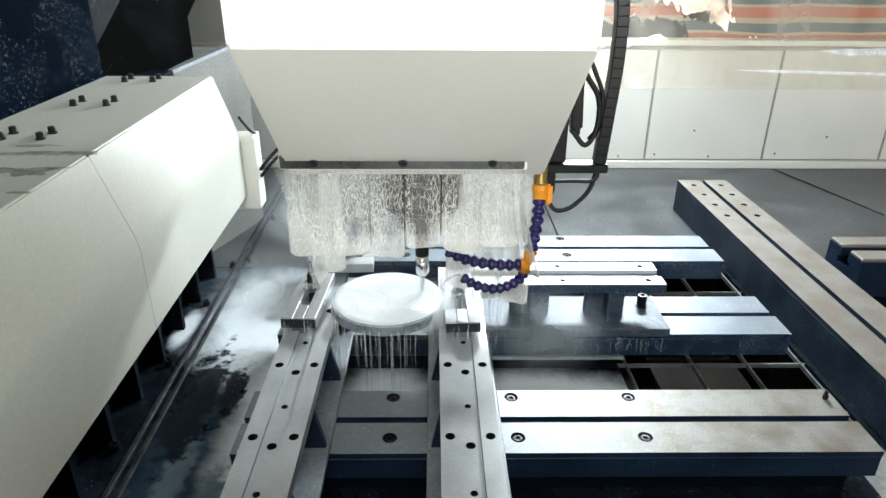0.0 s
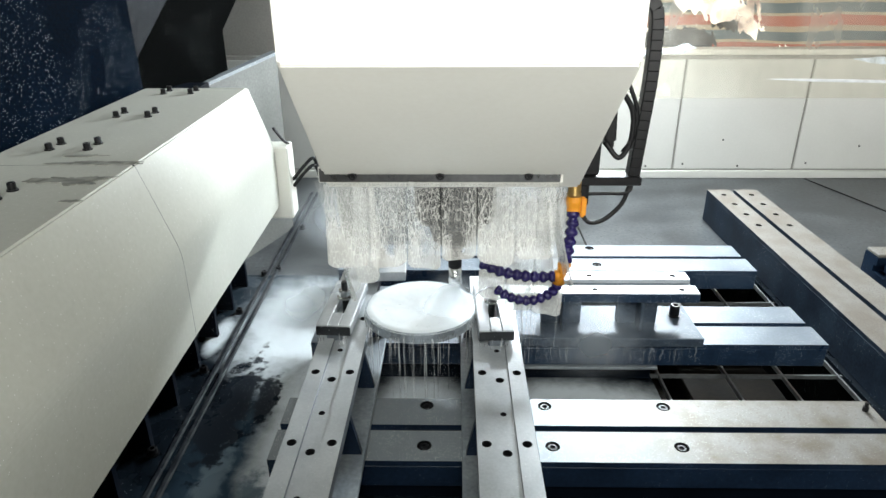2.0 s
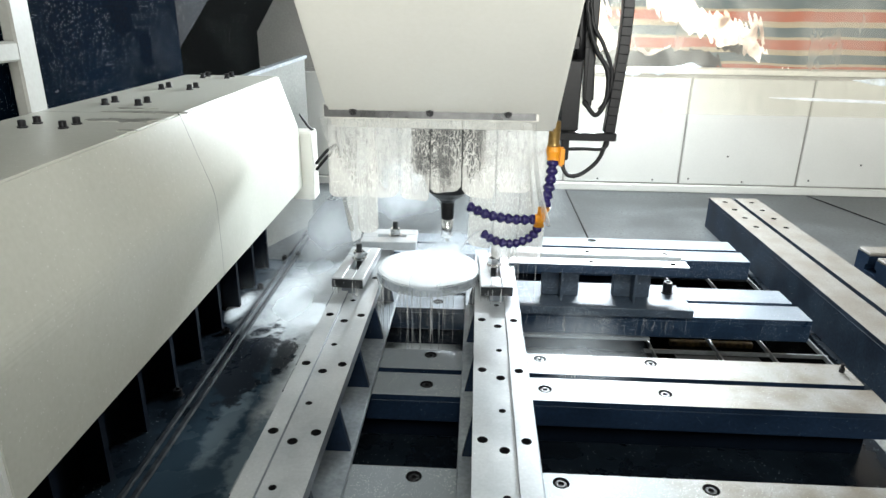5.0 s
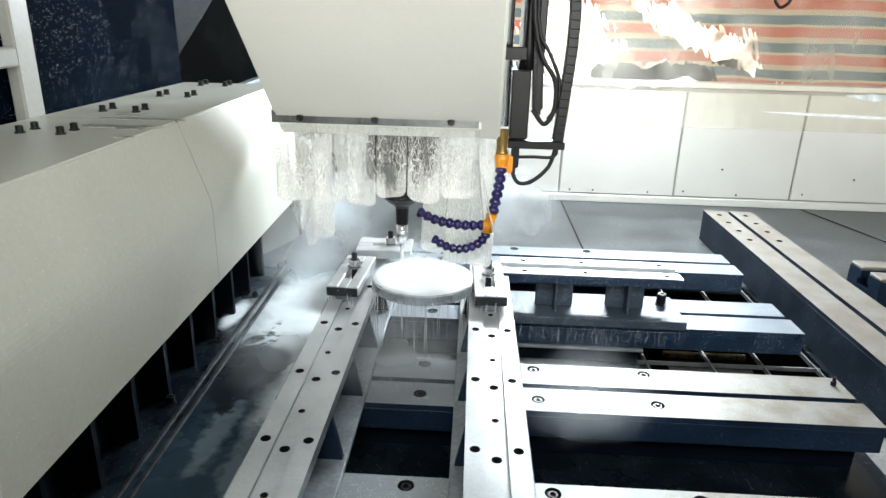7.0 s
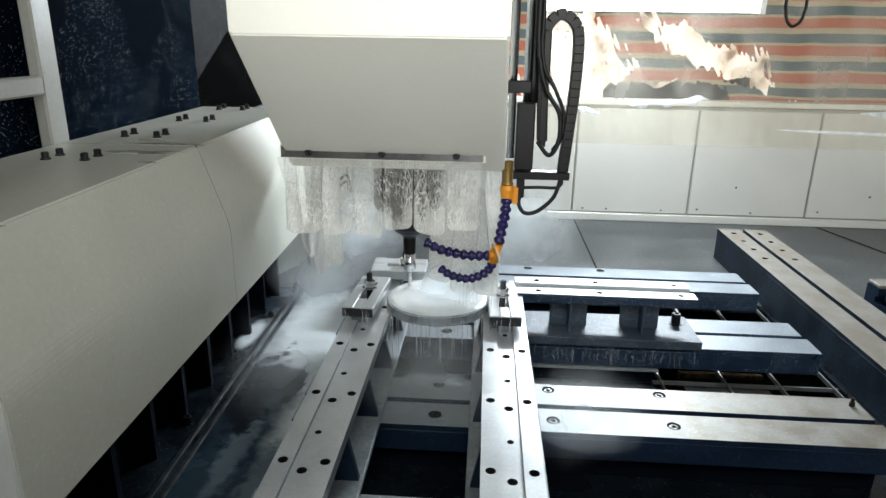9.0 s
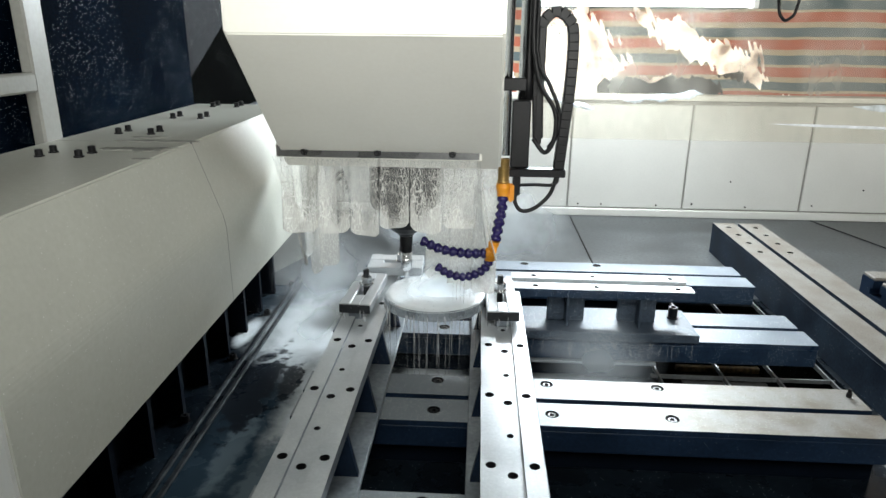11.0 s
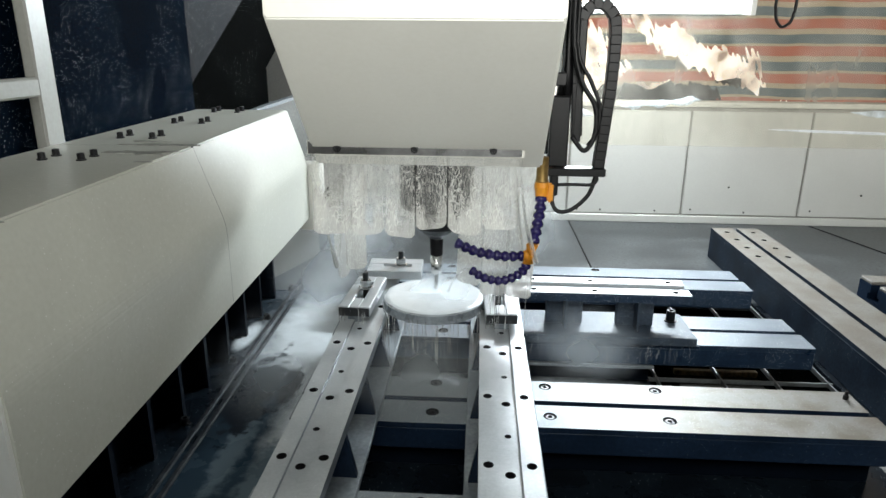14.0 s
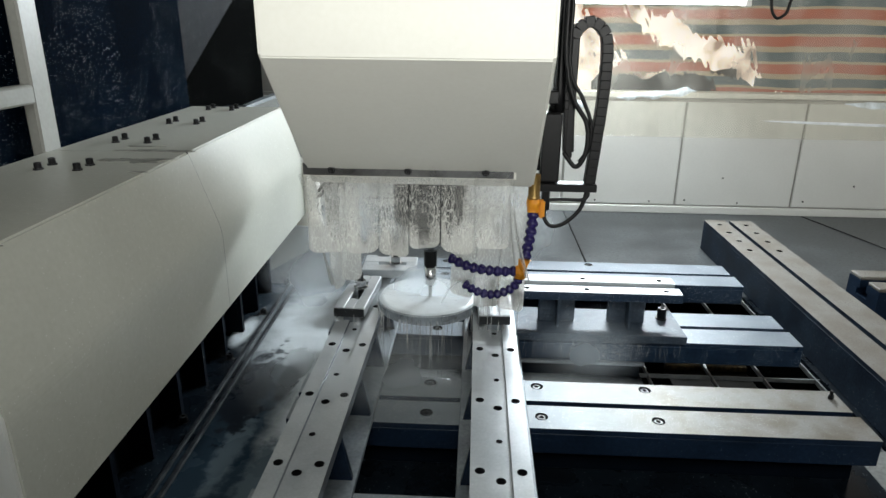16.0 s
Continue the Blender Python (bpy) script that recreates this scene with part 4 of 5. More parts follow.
def blob(name, label, cx, cy, rx, ry, z, mat, seed, parent=None, rough=0.45, category="puddle"):
    """A flat patch with an uneven outline."""
    bm = bmesh.new()
    n = 240
    top = []
    for i in range(n):
        a = 2 * math.pi * i / n
        k = 1 + rough * noise.noise((math.cos(a) * 1.7 + seed, math.sin(a) * 1.7, seed)) + 0.6 * rough * noise.noise((math.cos(a) * 6, math.sin(a) * 6, seed + 5)) + 0.4 * rough * noise.noise((math.cos(a) * 17, math.sin(a) * 17, seed + 9))
        top.append(bm.verts.new((cx + rx * k * math.cos(a), cy + ry * k * math.sin(a), z)))
    low = [bm.verts.new((cx + (v.co.x - cx) * 1.02, cy + (v.co.y - cy) * 1.02, z - 0.0012)) for v in top]
    bm.faces.new(top)
    for i in range(n):
        j = (i + 1) % n
        bm.faces.new((top[i], low[i], low[j], top[j]))
    if parent:
        return part(name, bm, mat, parent, label)
    return tagged(link(name, bm, mat), label, category, kind="stuff")


for cx, cy, rx, ry, sd in ((-0.56, 0.075, 0.055, 0.010, 1.5), (-0.55, -0.02, 0.06, 0.016, 3.3), (-0.60, 0.12, 0.03, 0.005, 5.1), (-0.50, -0.12, 0.012, 0.004, 8.0), (-0.49, -0.52, 0.014, 0.004, 2.2)):
    blob("grease_smear", "dark grease smear", cx, cy, rx, ry, 0.5532, SMEAR, sd, beam, 0.8)

# ---- table: pairs of T-slot rails ----
scr = bolt_mesh(0.010, 0.010, False)
SCREW = bpy.data.meshes.new("screw")
scr.to_mesh(SCREW)
scr.free()
SCREW.materials.append(BOLT_AND_SHADE)


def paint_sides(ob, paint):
    """Upright outer faces of a machined top take the body's paint; on fixtures, steel darkened as shade."""
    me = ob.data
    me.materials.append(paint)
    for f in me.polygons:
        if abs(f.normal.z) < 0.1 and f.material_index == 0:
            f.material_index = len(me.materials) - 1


def rail(y0, y1, x0, x1, mat, paint, holes, row=None):
    th = empty("table_rail", "machined steel T-slot rail with navy-painted sides on the table", "rail", "T-slot rails of the table")
    part("bar", boxed(x0, x1, y0, y1, -0.062, -0.0121, bevel=0.002), paint, th, "navy-painted rail body")
    row = row or (y0 + y1) / 2
    half = min(row - y0, y1 - row)
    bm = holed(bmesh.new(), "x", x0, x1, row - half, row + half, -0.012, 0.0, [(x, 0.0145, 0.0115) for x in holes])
    if row - half - y0 > 0.001:
        box(bm, x0, x1, y0, row - half, -0.012, 0.0, bevel=0)
    face = part("top_face", bm, mat, th, "bare machined top face, lightly stained")
    paint_sides(face, paint)
    for x in holes:
        s = new("screw", SCREW)
        s.parent = face
        s.location = (x, row, -0.0115)
    return th


PITCH = 0.418
for k in (-2, -1, 0, 1, 2):
    y = PITCH * k
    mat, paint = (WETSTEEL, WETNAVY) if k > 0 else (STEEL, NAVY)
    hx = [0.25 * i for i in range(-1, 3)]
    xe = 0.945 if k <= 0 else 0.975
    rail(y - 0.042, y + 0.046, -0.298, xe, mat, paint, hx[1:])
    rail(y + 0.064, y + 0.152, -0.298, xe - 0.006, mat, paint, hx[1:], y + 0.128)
    # slot bottom joins the two bars
    base = empty("slot_base", "navy steel base under a pair of rails", "rail base", "bases under the rails")
    # Plinth and slot floor are coloured as if in deep shade.
    part("plinth", boxed(-0.27, 0.565 if k > 0 else xe - 0.02, y + 0.0, y + 0.125, FZ, -0.0635, bevel=0.002), NAVY_SHADED, base)
    part("slot_floor", boxed(-0.296, xe - 0.008, y + 0.0465, y + 0.0635, -0.0615, -0.050, bevel=0), NAVY_SHADED, base, "T-slot bottom darkened for the slot's shade")
    if k == 1:
        part("front_lip", boxed(0.19, 0.565, y - 0.046, y + 0.0, -0.0725, -0.0655, bevel=0.001), FOOTSTEEL, base, "pale wet lip along the front")

pin = bmesh.new()
lathe(pin, 0, 0, [(0, 0.006), (0.010, 0.006), (0.0105, 0.004), (0.020, 0.004)], 10)
pin = tagged(link("stop_pin", pin, BOLT_AND_SHADE), "small black stop pin at the end of a rail", "pin")
pin.location = (0.918, 0.120, 0.0)

# T-slot rails running away on the right
def long_rail(x0, x1, y0, y1, holes):
    th = empty("guide_rail", "machined steel guide rail with navy-painted sides along the pit", "rail", "guide rails along the pit")
    part("bar", boxed(x0, x1, y0, y1, FZ, -0.0121, bevel=0.002), GUIDENAVY, th, "dusty navy-painted rail body")
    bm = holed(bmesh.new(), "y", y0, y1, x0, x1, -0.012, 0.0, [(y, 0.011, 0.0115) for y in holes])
    paint_sides(part("top_face", bm, GUIDESTEEL, th, "bare machined top face, rust-speckled"), GUIDENAVY)


long_rail(1.092, 1.182, -1.6, 1.565, (1.50, 1.39, 1.28, 1.17))
long_rail(1.200, 1.292, -1.6, 1.565, (1.50, 1.39, 1.28, 1.17))
# Black strip added to give the guide rail slot its shade.
gs = empty("slot_base", "base in the slot of the guide rails, shade in its colour", "rail base", "bases under the rails")
part("slot_floor", boxed(1.1825, 1.1995, -1.6, 1.560, FZ, -0.030, bevel=0), BRACE_AND_SHADE, gs, "black strip standing in for the slot's shade")
th = empty("cross_rail", "navy steel T-slot rail ending beside the guide rail", "rail")
PR = [(0.805, FZ), (0.985, FZ), (0.985, -0.012), (0.915, -0.012), (0.915, -0.040), (0.928, -0.040), (0.928, -0.062), (0.862, -0.062), (0.862, -0.040), (0.875, -0.040), (0.875, -0.012), (0.805, -0.012)]
part("body", prism(bmesh.new(), PR, 1.411, 2.6, "x"), NAVY, th, "navy body with an open T-slot")
for a, b in ((0.806, 0.874), (0.916, 0.984)):
    part("top_face", boxed(1.412, 2.6, a, b, -0.0118, 0.0, bevel=0.003), GUIDESTEEL, th, "bare worn top face")
structure(link("floor_recess", boxed(1.36, 2.6, 0.995, 1.015, FZ + 0.0005, FZ + 0.012, bevel=0.002), GRATE), "pale steel edging beside the cross rail", "floor edging")
tray = empty("chip_tray", "rusty shallow steel tray lying in the pit", "tray")
part("base", boxed(0.70, 0.95, 0.30, 0.63, -0.449, -0.215, bevel=0.002), RUST_SHADED, tray, "dark rusty tray box")
part("rim", boxed(0.70, 0.95, 0.615, 0.632, -0.2145, -0.197, bevel=0.002), TRAYM, tray, "yellow-brown rusty rim")
part("rim", boxed(0.70, 0.95, 0.298, 0.312, -0.2145, -0.197, bevel=0.002), TRAYM, tray)

# ---- fixture beams ----
def fixture(cx, y0, y1, inner):
    """An I-section fixture beam along y with a groove and three rows of holes; inner: the side (+1 or -1) that faces the disc."""
    th = empty("fixture_beam", "grey steel fixture beam with a grooved, drilled top on the rails", "fixture beam", "fixture beams under the disc")
    z = 0.124
    hy = (-0.769, -0.559, -0.349, -0.139, 0.069, 0.279, 0.489)
    for s in (-1, 1):
        a, b = sorted((cx + s * 0.018, cx + s * 0.050))
        # Ledge sides coloured darker so groove steps and flanks look shaded.
        paint_sides(part("ledge", holed(bmesh.new(), "y", y0, y1, a, b, z - 0.022, z, [(y, 0.0085, 0.0215) for y in hy]), FIXSTEEL, th, "drilled ledge of the top flange"), FIXSHADE)
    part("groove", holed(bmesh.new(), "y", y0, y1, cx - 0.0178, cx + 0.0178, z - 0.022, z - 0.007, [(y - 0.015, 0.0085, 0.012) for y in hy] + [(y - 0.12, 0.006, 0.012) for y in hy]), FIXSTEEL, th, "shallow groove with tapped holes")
    web = part("web", boxed(cx - 0.014, cx + 0.014, y0 + 0.002, y1 - 0.002, 0.0145, z - 0.0222, bevel=0.001), FIXSHADE, th)
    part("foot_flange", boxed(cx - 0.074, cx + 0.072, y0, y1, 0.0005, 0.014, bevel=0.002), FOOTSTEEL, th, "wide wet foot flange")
    for y in hy:
        for s in (-1, 1):
            bm = prism(bmesh.new(), [(s * 0.0142, 0.0145), (s * 0.066, 0.0145), (s * 0.048, 0.101), (s * 0.0142, 0.101)], -0.006, 0.006)
            o = part("gusset", bm, NAVY, web, "dark triangular stiffening gusset")
            o.location = (cx, y - 0.105, 0)
    return th


fixture(-0.182, -0.86, 0.66, 1)
fixture(0.147, -0.86, 0.50, -1)

# ---- disc and clamps ----
disc = empty("disc_workpiece", "round steel disc flooded with milky white coolant", "workpiece")
DX, DY, DR = -0.018, 0.290, 0.125
part("plate", lathe(bmesh.new(), DX, DY, [(0.128, DR - 0.001), (0.129, DR), (0.152, DR), (0.153, DR - 0.001)], 72), DISCSIDE, disc, "wet grey rim")


def coolant_film():
    bm = bmesh.new()
    n, m = 72, 14
    rows = []
    for j in range(m + 1):
        r = (DR + 0.001) * j / m
        ring = []
        for i in range(n):
            a = 2 * math.pi * i / n
            x, y = DX + r * math.cos(a), DY + r * math.sin(a)
            z = 0.1555 + 0.0022 * noise.noise((x * 26, y * 26, 0.4)) + 0.001 * noise.noise((x * 70, y * 70, 3))
            if j == m:
                z = 0.1505
            ring.append(bm.verts.new((x, y, z)))
        rows.append(ring)
    for j in range(m):
        for i in range(n):
            k = (i + 1) % n
            bm.faces.new((rows[j][i], rows[j][k], rows[j + 1][k], rows[j + 1][i]))
    bmesh.ops.remove_doubles(bm, verts=bm.verts[:], dist=1e-6)
    return bm


part("coolant_film", coolant_film(), MILK, disc, "rippled film of milky coolant", True)


def clamp(length, width):
    """A slotted strap clamp along +y from its outer end, on a step block, with bolt, washer and nut."""
    th = empty("strap_clamp", "slotted steel strap clamp with bolt and nut, wet with coolant", "clamp", "clamps round the disc")
    w, s, z0, z1 = width / 2, 0.0115, 0.134, 0.158
    a, b = length * 0.27, length * 0.80
    top = bmesh.new()
    box(top, -w, -s, 0, length, z0, z1, bevel=0.002)
    box(top, s, w, 0, length, z0, z1, bevel=0.002)
    box(top, -s + 0.0003, s - 0.0003, 0.0005, a, z0, z1 - 0.0005, bevel=0.001)
    box(top, -s + 0.0003, s - 0.0003, b, length - 0.0005, z0, z1 - 0.0005, bevel=0.001)
    part("strap", top, FIXSTEEL, th, "slotted bright strap")
    part("front_face", boxed(-w + 0.001, w - 0.001, -0.0025, -0.0003, z0 + 0.001, z1 - 0.002, bevel=0.0005), SPIN, th, "dark streaked end face")
    part("step_block", boxed(-0.0165, 0.0165, 0.004, 0.045, 0.1175, z0 - 0.0003, bevel=0.002), FIXSHADE, th)
    yb = length * 0.60
    bm = bmesh.new()
    lathe(bm, 0, yb, [(0.118, 0.0075), (0.197, 0.0075), (0.199, 0.006)], 12)
    stud = part("stud", bm, SPIN, th)
    bm = bmesh.new()
    lathe(bm, 0, yb, [(z1 + 0.0003, 0.018), (z1 + 0.0035, 0.018)], 20)
    part("washer", bm, CHROME, stud)
    bm = bmesh.new()
    lathe(bm, 0, yb, [(z1 + 0.004, 0.0145), (z1 + 0.020, 0.0145), (z1 + 0.0215, 0.013)], 6)
    part("nut", bm, CHROME, stud)
    return th


cl = clamp(0.215, 0.075)
cl.matrix_basis = pose(-0.2, 0.19, 0, 0, 0, -3)
copy_thing(cl, pose(0.147, 0.172, 0, 0, 0, 2))
rear = clamp(0.15, 0.11)
rear.matrix_basis = pose(-0.215, 0.50, 0, 0, 0, -88)

# ---- second fixture block lying across the rails ----
blk = empty("riser_block", "grey steel riser with grooved top plate on two posts", "fixture block")
X0, X1 = 0.18, 0.648
for a, b in ((0.392, 0.434), (0.468, 0.512)):
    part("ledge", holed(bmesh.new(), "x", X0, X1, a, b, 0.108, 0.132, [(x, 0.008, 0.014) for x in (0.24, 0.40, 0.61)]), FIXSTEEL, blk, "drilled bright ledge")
part("groove", boxed(X0, X1, 0.4342, 0.4678, 0.108, 0.122, bevel=0.001), WETSTEEL, blk)
part("front_lip", boxed(X0, X1, 0.389, 0.3915, 0.1085, 0.130, bevel=0.0005), WETNAVY, blk, "dark wet front edge")
part("foot_plate", boxed(X0, 0.665, 0.362, 0.53, 0.0005, 0.024, bevel=0.002), RISER, blk)
for a in (0.278, 0.468):
    post = part("post", boxed(a, a + 0.098, 0.436, 0.462, 0.0245, 0.1078, bevel=0.002), RISER, blk)
    part("gusset", boxed(a + 0.045, a + 0.052, 0.396, 0.4355, 0.0245, 0.1075, bevel=0.001), RISER, post)
bb = tagged(link("hex_bolt", bolt_mesh(0.0125, 0.028), BOLT_AND_SHADE), "tall black socket bolt standing on the riser's foot", "bolt")
bb.location = (0.625, 0.478, 0.0245)

# ---- spindle head, built at its first place ----
head = empty("spindle_head", "cream milling spindle head with clear splash skirt and coolant hoses", "milling head")


def shell():
    """The tapered cover: straight above, drawn in towards the spindle below."""
    bm = bmesh.new()
    loops = []
    for z, x0, x1, y0, y1 in ((0.494, -0.172, 0.283, 0.112, 0.56), (0.760, -0.146, 0.272, -0.250, 0.60), (1.75, -0.150, 0.276, -0.250, 0.60)):
        loops.append([bm.verts.new(p) for p in ((x0, y0, z), (x1, y0, z), (x1, y1, z), (x0, y1, z))])
    for a, b in zip(loops, loops[1:]):
        for i in range(4):
            j = (i + 1) % 4
            bm.faces.new((a[i], a[j], b[j], b[i]))
    bm.faces.new(loops[0][::-1])
    bm.faces.new(loops[-1])
    fold = [e for e in bm.edges if all(abs(v.co.z - 0.760) < 1e-4 for v in e.verts) and all(v.co.y < 0 for v in e.verts)]
    rest = [e for e in bm.edges if e not in fold]
    bmesh.ops.bevel(bm, geom=rest, offset=0.005, segments=3, affect="EDGES")
    fold = [e for e in bm.edges if all(abs(v.co.z - 0.760) < 2e-3 and v.co.y < -0.2 for v in e.verts) and e.calc_length() > 0.3]
    bmesh.ops.bevel(bm, geom=fold, offset=0.0018, segments=2, affect="EDGES")
    return bm


part("cover", shell(), CREAM, head, "cream tapered sheet-steel cover")
cstrip = part("clamp_strip", prism(bmesh.new(), [(0.0555, 0.524), (0.0525, 0.524), (0.0525, 0.547), (0.0555, 0.547)], -0.172, 0.238, "x"), STRIPM, head, "dark stainless clamping strip")
part("strip_backing", prism(bmesh.new(), [(0.0558, 0.522), (0.0558, 0.550), (0.0705, 0.532), (0.0905, 0.522)], -0.174, 0.243, "x"), CREAM, head)
sb = part("strip_bolt", bolt_mesh(0.0055, 0.006), BOLT_AND_SHADE, cstrip)
sb.matrix_basis = pose(-0.115, 0.0522, 0.5355, 90)
for x in (0.034, 0.184):
    share("strip_bolt", sb, cstrip, pose(x, 0.0522, 0.5355, 90))
spindle = part("spindle_body", lathe(bmesh.new(), 0.06, 0.315, [(0.50, 0.088), (0.372, 0.088), (0.361, 0.083), (0.348, 0.058), (0.312, 0.050), (0.298, 0.034), (0.290, 0.022), (0.2835, 0.017)], 40), SPIN, head, "dark spindle nose wet with coolant", False)
part("collet_nut", lathe(bmesh.new(), 0.06, 0.315, [(0.283, 0.0160), (0.280, 0.0165), (0.242, 0.0152)], 24), BLACK, spindle, "black collet nut")
part("tool_shank", lathe(bmesh.new(), 0.06, 0.315, [(0.2418, 0.0145), (0.197, 0.0145), (0.190, 0.0070)], 24), TOOLM, spindle, "bright tool shank", True)
part("cutter", lathe(bmesh.new(), 0.06, 0.315, [(0.1898, 0.0058), (0.177, 0.0058), (0.176, 0.0048), (0.153, 0.0048)], 12), TOOLM, spindle, "slim end mill")


def strip(x0, y0, x1, y1, top, bottom, flare=0.0, wave=0.004, seed=0):
    """One hanging strip of thick clear plastic, slightly curled."""
    bm = bmesh.new()
    a, b = Vector((x0, y0, 0)), Vector((x1, y1, 0))
    n = Vector((b.y - a.y, a.x - b.x, 0)).normalized()
    nu, nv = 10, 10
    front, back = [], []
    for j in range(nv + 1):
        v = j / nv
        for i in range(nu + 1):
            u = i / nu
            off = n * (flare * v * v + wave * v * math.sin(math.pi * u + seed) + 0.006 * v * (4 * (u - 0.5) ** 2))
            low = bottom + 0.005 * math.sin(seed * 3 + u * 2) + 0.012 * abs(2 * u - 1) ** 5
            p = a.lerp(b, u) + off + Vector((0, 0, top + (low - top) * v))
            front.append(bm.verts.new(p))
            back.append(bm.verts.new(p + n * -0.0015))
    for g, flip in ((front, False), (back, True)):
        for j in range(nv):
            for i in range(nu):
                k = j * (nu + 1) + i
                q = (g[k], g[k + 1], g[k + nu + 2], g[k + nu + 1])
                bm.faces.new(q[::-1] if flip else q)
    for j in range(nv):
        for c in (0, nu):
            k = j * (nu + 1) + c
            bm.faces.new((front[k], front[k + nu + 1], back[k + nu + 1], back[k]))
    return bm


fx = [-0.168, -0.092, -0.025, 0.035, 0.098, 0.165, 0.236]
for i in range(6):
    part("skirt_strip", strip(fx[i] + 0.001, 0.0535, fx[i + 1] - 0.001, 0.0535, 0.521, (0.362, 0.370, 0.358, 0.378, 0.374, 0.378)[i], 0.004, 0.004, i * 1.3), PVC, head, "clear plastic skirt strip beaded with coolant", True)


def flap(top, bottom, bulge, seed):
    """A hanging plastic flap between an upper and a lower edge, each given by two corners; the lower corners are rounded."""
    bm = bmesh.new()
    (ta, tb), (ba, bb) = [[Vector(p) for p in e] for e in (top, bottom)]
    n = (tb - ta).cross(ba - ta).normalized()
    nu, nv = 10, 14
    g = []
    for j in range(nv + 1):
        for i in range(nu + 1):
            u, v = i / nu, j / nv
            c = 2 * u - 1
            vv = v * (1 - 0.07 * abs(c) ** 5)
            p = ta.lerp(tb, u).lerp(ba.lerp(bb, u), vv)
            p = p + n * (bulge * vv * (1 - c * c) + 0.003 * vv * math.sin(5 * u + seed))
            g.append((bm.verts.new(p), bm.verts.new(p - n * 0.0015)))
    w = nu + 1
    for side, flip in ((0, False), (1, True)):
        for j in range(nv):
            for i in range(nu):
                k = j * w + i
                q = [g[m][side] for m in (k, k + 1, k + w + 1, k + w)]
                bm.faces.new(q[::-1] if flip else q)
    return bm


for top, bottom, bulge, what in (
        (((-0.184, 0.056, 0.522), (-0.174, 0.150, 0.519)), ((-0.116, 0.053, 0.283), (-0.160, 0.150, 0.287)), 0.006, "long slanting clear plastic corner flap"),
        (((-0.160, 0.160, 0.519), (-0.155, 0.300, 0.519)), ((-0.150, 0.165, 0.262), (-0.170, 0.300, 0.240)), 0.008, "longer clear plastic side flap"),
        (((-0.155, 0.310, 0.519), (-0.153, 0.480, 0.519)), ((-0.172, 0.310, 0.215), (-0.165, 0.480, 0.225)), 0.008, "longer clear plastic side flap")):
    part("skirt_strip", flap(top, bottom, bulge, top[0][1] * 9), PVC, head, what, True)
for i in range(3):
    y = 0.062 + 0.15 * i
    part("skirt_strip", strip(0.24, y, 0.245, y + 0.148, 0.519, (0.30, 0.21, 0.20)[i], 0.03, 0.006, i * 2 + 1), PVC, head, "long clear plastic side flap", True)
for i in range(4):
    x = -0.14 + 0.095 * i
    part("skirt_strip", strip(x + 0.093, 0.515, x, 0.515, 0.519, 0.24 + 0.01 * (i % 2), 0.01, 0.006, i * 1.9), CLEARPVC, head, "rear clear plastic skirt strip", True)

for i, (x0, y0, x1, y1, low) in enumerate(((0.118, 0.285, 0.172, 0.262, 0.185), (0.173, 0.262, 0.228, 0.245, 0.165), (0.229, 0.245, 0.290, 0.215, 0.172), (-0.165, 0.33, -0.118, 0.345, 0.20), (-0.19, 0.28, -0.166, 0.33, 0.185))):
    part("skirt_strip", strip(x0, y0, x1, y1, 0.50, low, 0.012, 0.006, i * 1.7 + 0.4), PVC, head, "long clear plastic flap clouded with coolant", True)


def loc_hose(pts, r):
    """Ball-jointed coolant hose: bulbs and waists along a bent line."""
    q = spline(pts, 24)
    d = [0.0]
    for a, b in zip(q, q[1:]):
        d.append(d[-1] + (b - a).length)
    pitch = r * 1.5
    n = max(2, round(d[-1] / pitch))
    sec = []
    for k in range(n):
        for f, s in ((0.0, 0.66), (0.25, 0.95), (0.5, 1.08), (0.72, 1.0), (0.86, 0.72)):
            t = (k + f) / n * d[-1]
            i = max(0, min(len(q) - 2, sum(1 for x in d if x <= t) - 1))
            u = (t - d[i]) / max(1e-9, d[i + 1] - d[i])
            sec.append((q[i].lerp(q[i + 1], u), q[i + 1] - q[i], r * s))
    return rings(bmesh.new(), sec, 12)


part("coolant_hose", loc_hose([(0.293, 0.205, 0.418), (0.291, 0.195, 0.385), (0.283, 0.175, 0.345), (0.277, 0.165, 0.318)], 0.0125), HOSE, head, "indigo ball-jointed coolant hose", True)
part("coolant_hose", loc_hose([(0.262, 0.162, 0.293), (0.215, 0.165, 0.290), (0.155, 0.172, 0.297), (0.108, 0.180, 0.315)], 0.0115), HOSE, head, "indigo ball-jointed coolant hose", True)
part("coolant_hose", loc_hose([(0.268, 0.165, 0.276), (0.252, 0.172, 0.248), (0.215, 0.18, 0.228), (0.175, 0.19, 0.230), (0.142, 0.20, 0.246)], 0.0105), HOSE, head, "indigo ball-jointed coolant hose", True)
bm = bmesh.new()
rings(bm, [((0.277, 0.165, 0.318), (0, 0, 1), 0.014), ((0.271, 0.163, 0.298), (0.2, 0, 1), 0.011), ((0.268, 0.165, 0.276), (0, 0, 1), 0.012)], 12)
rings(bm, [((0.272, 0.163, 0.296), (-1, 0, 0), 0.010), ((0.258, 0.162, 0.293), (-1, 0, 0), 0.012)], 12)
part("y_joint", bm, ORANGE, head, "orange plastic hose joint", True)
bm = bmesh.new()
lathe(bm, 0.293, 0.208, [(0.500, 0.0125), (0.452, 0.0125), (0.451, 0.014), (0.446, 0.014)], 16)
brass = part("brass_pipe", bm, BRASS, head, "worn brass coolant pipe", True)
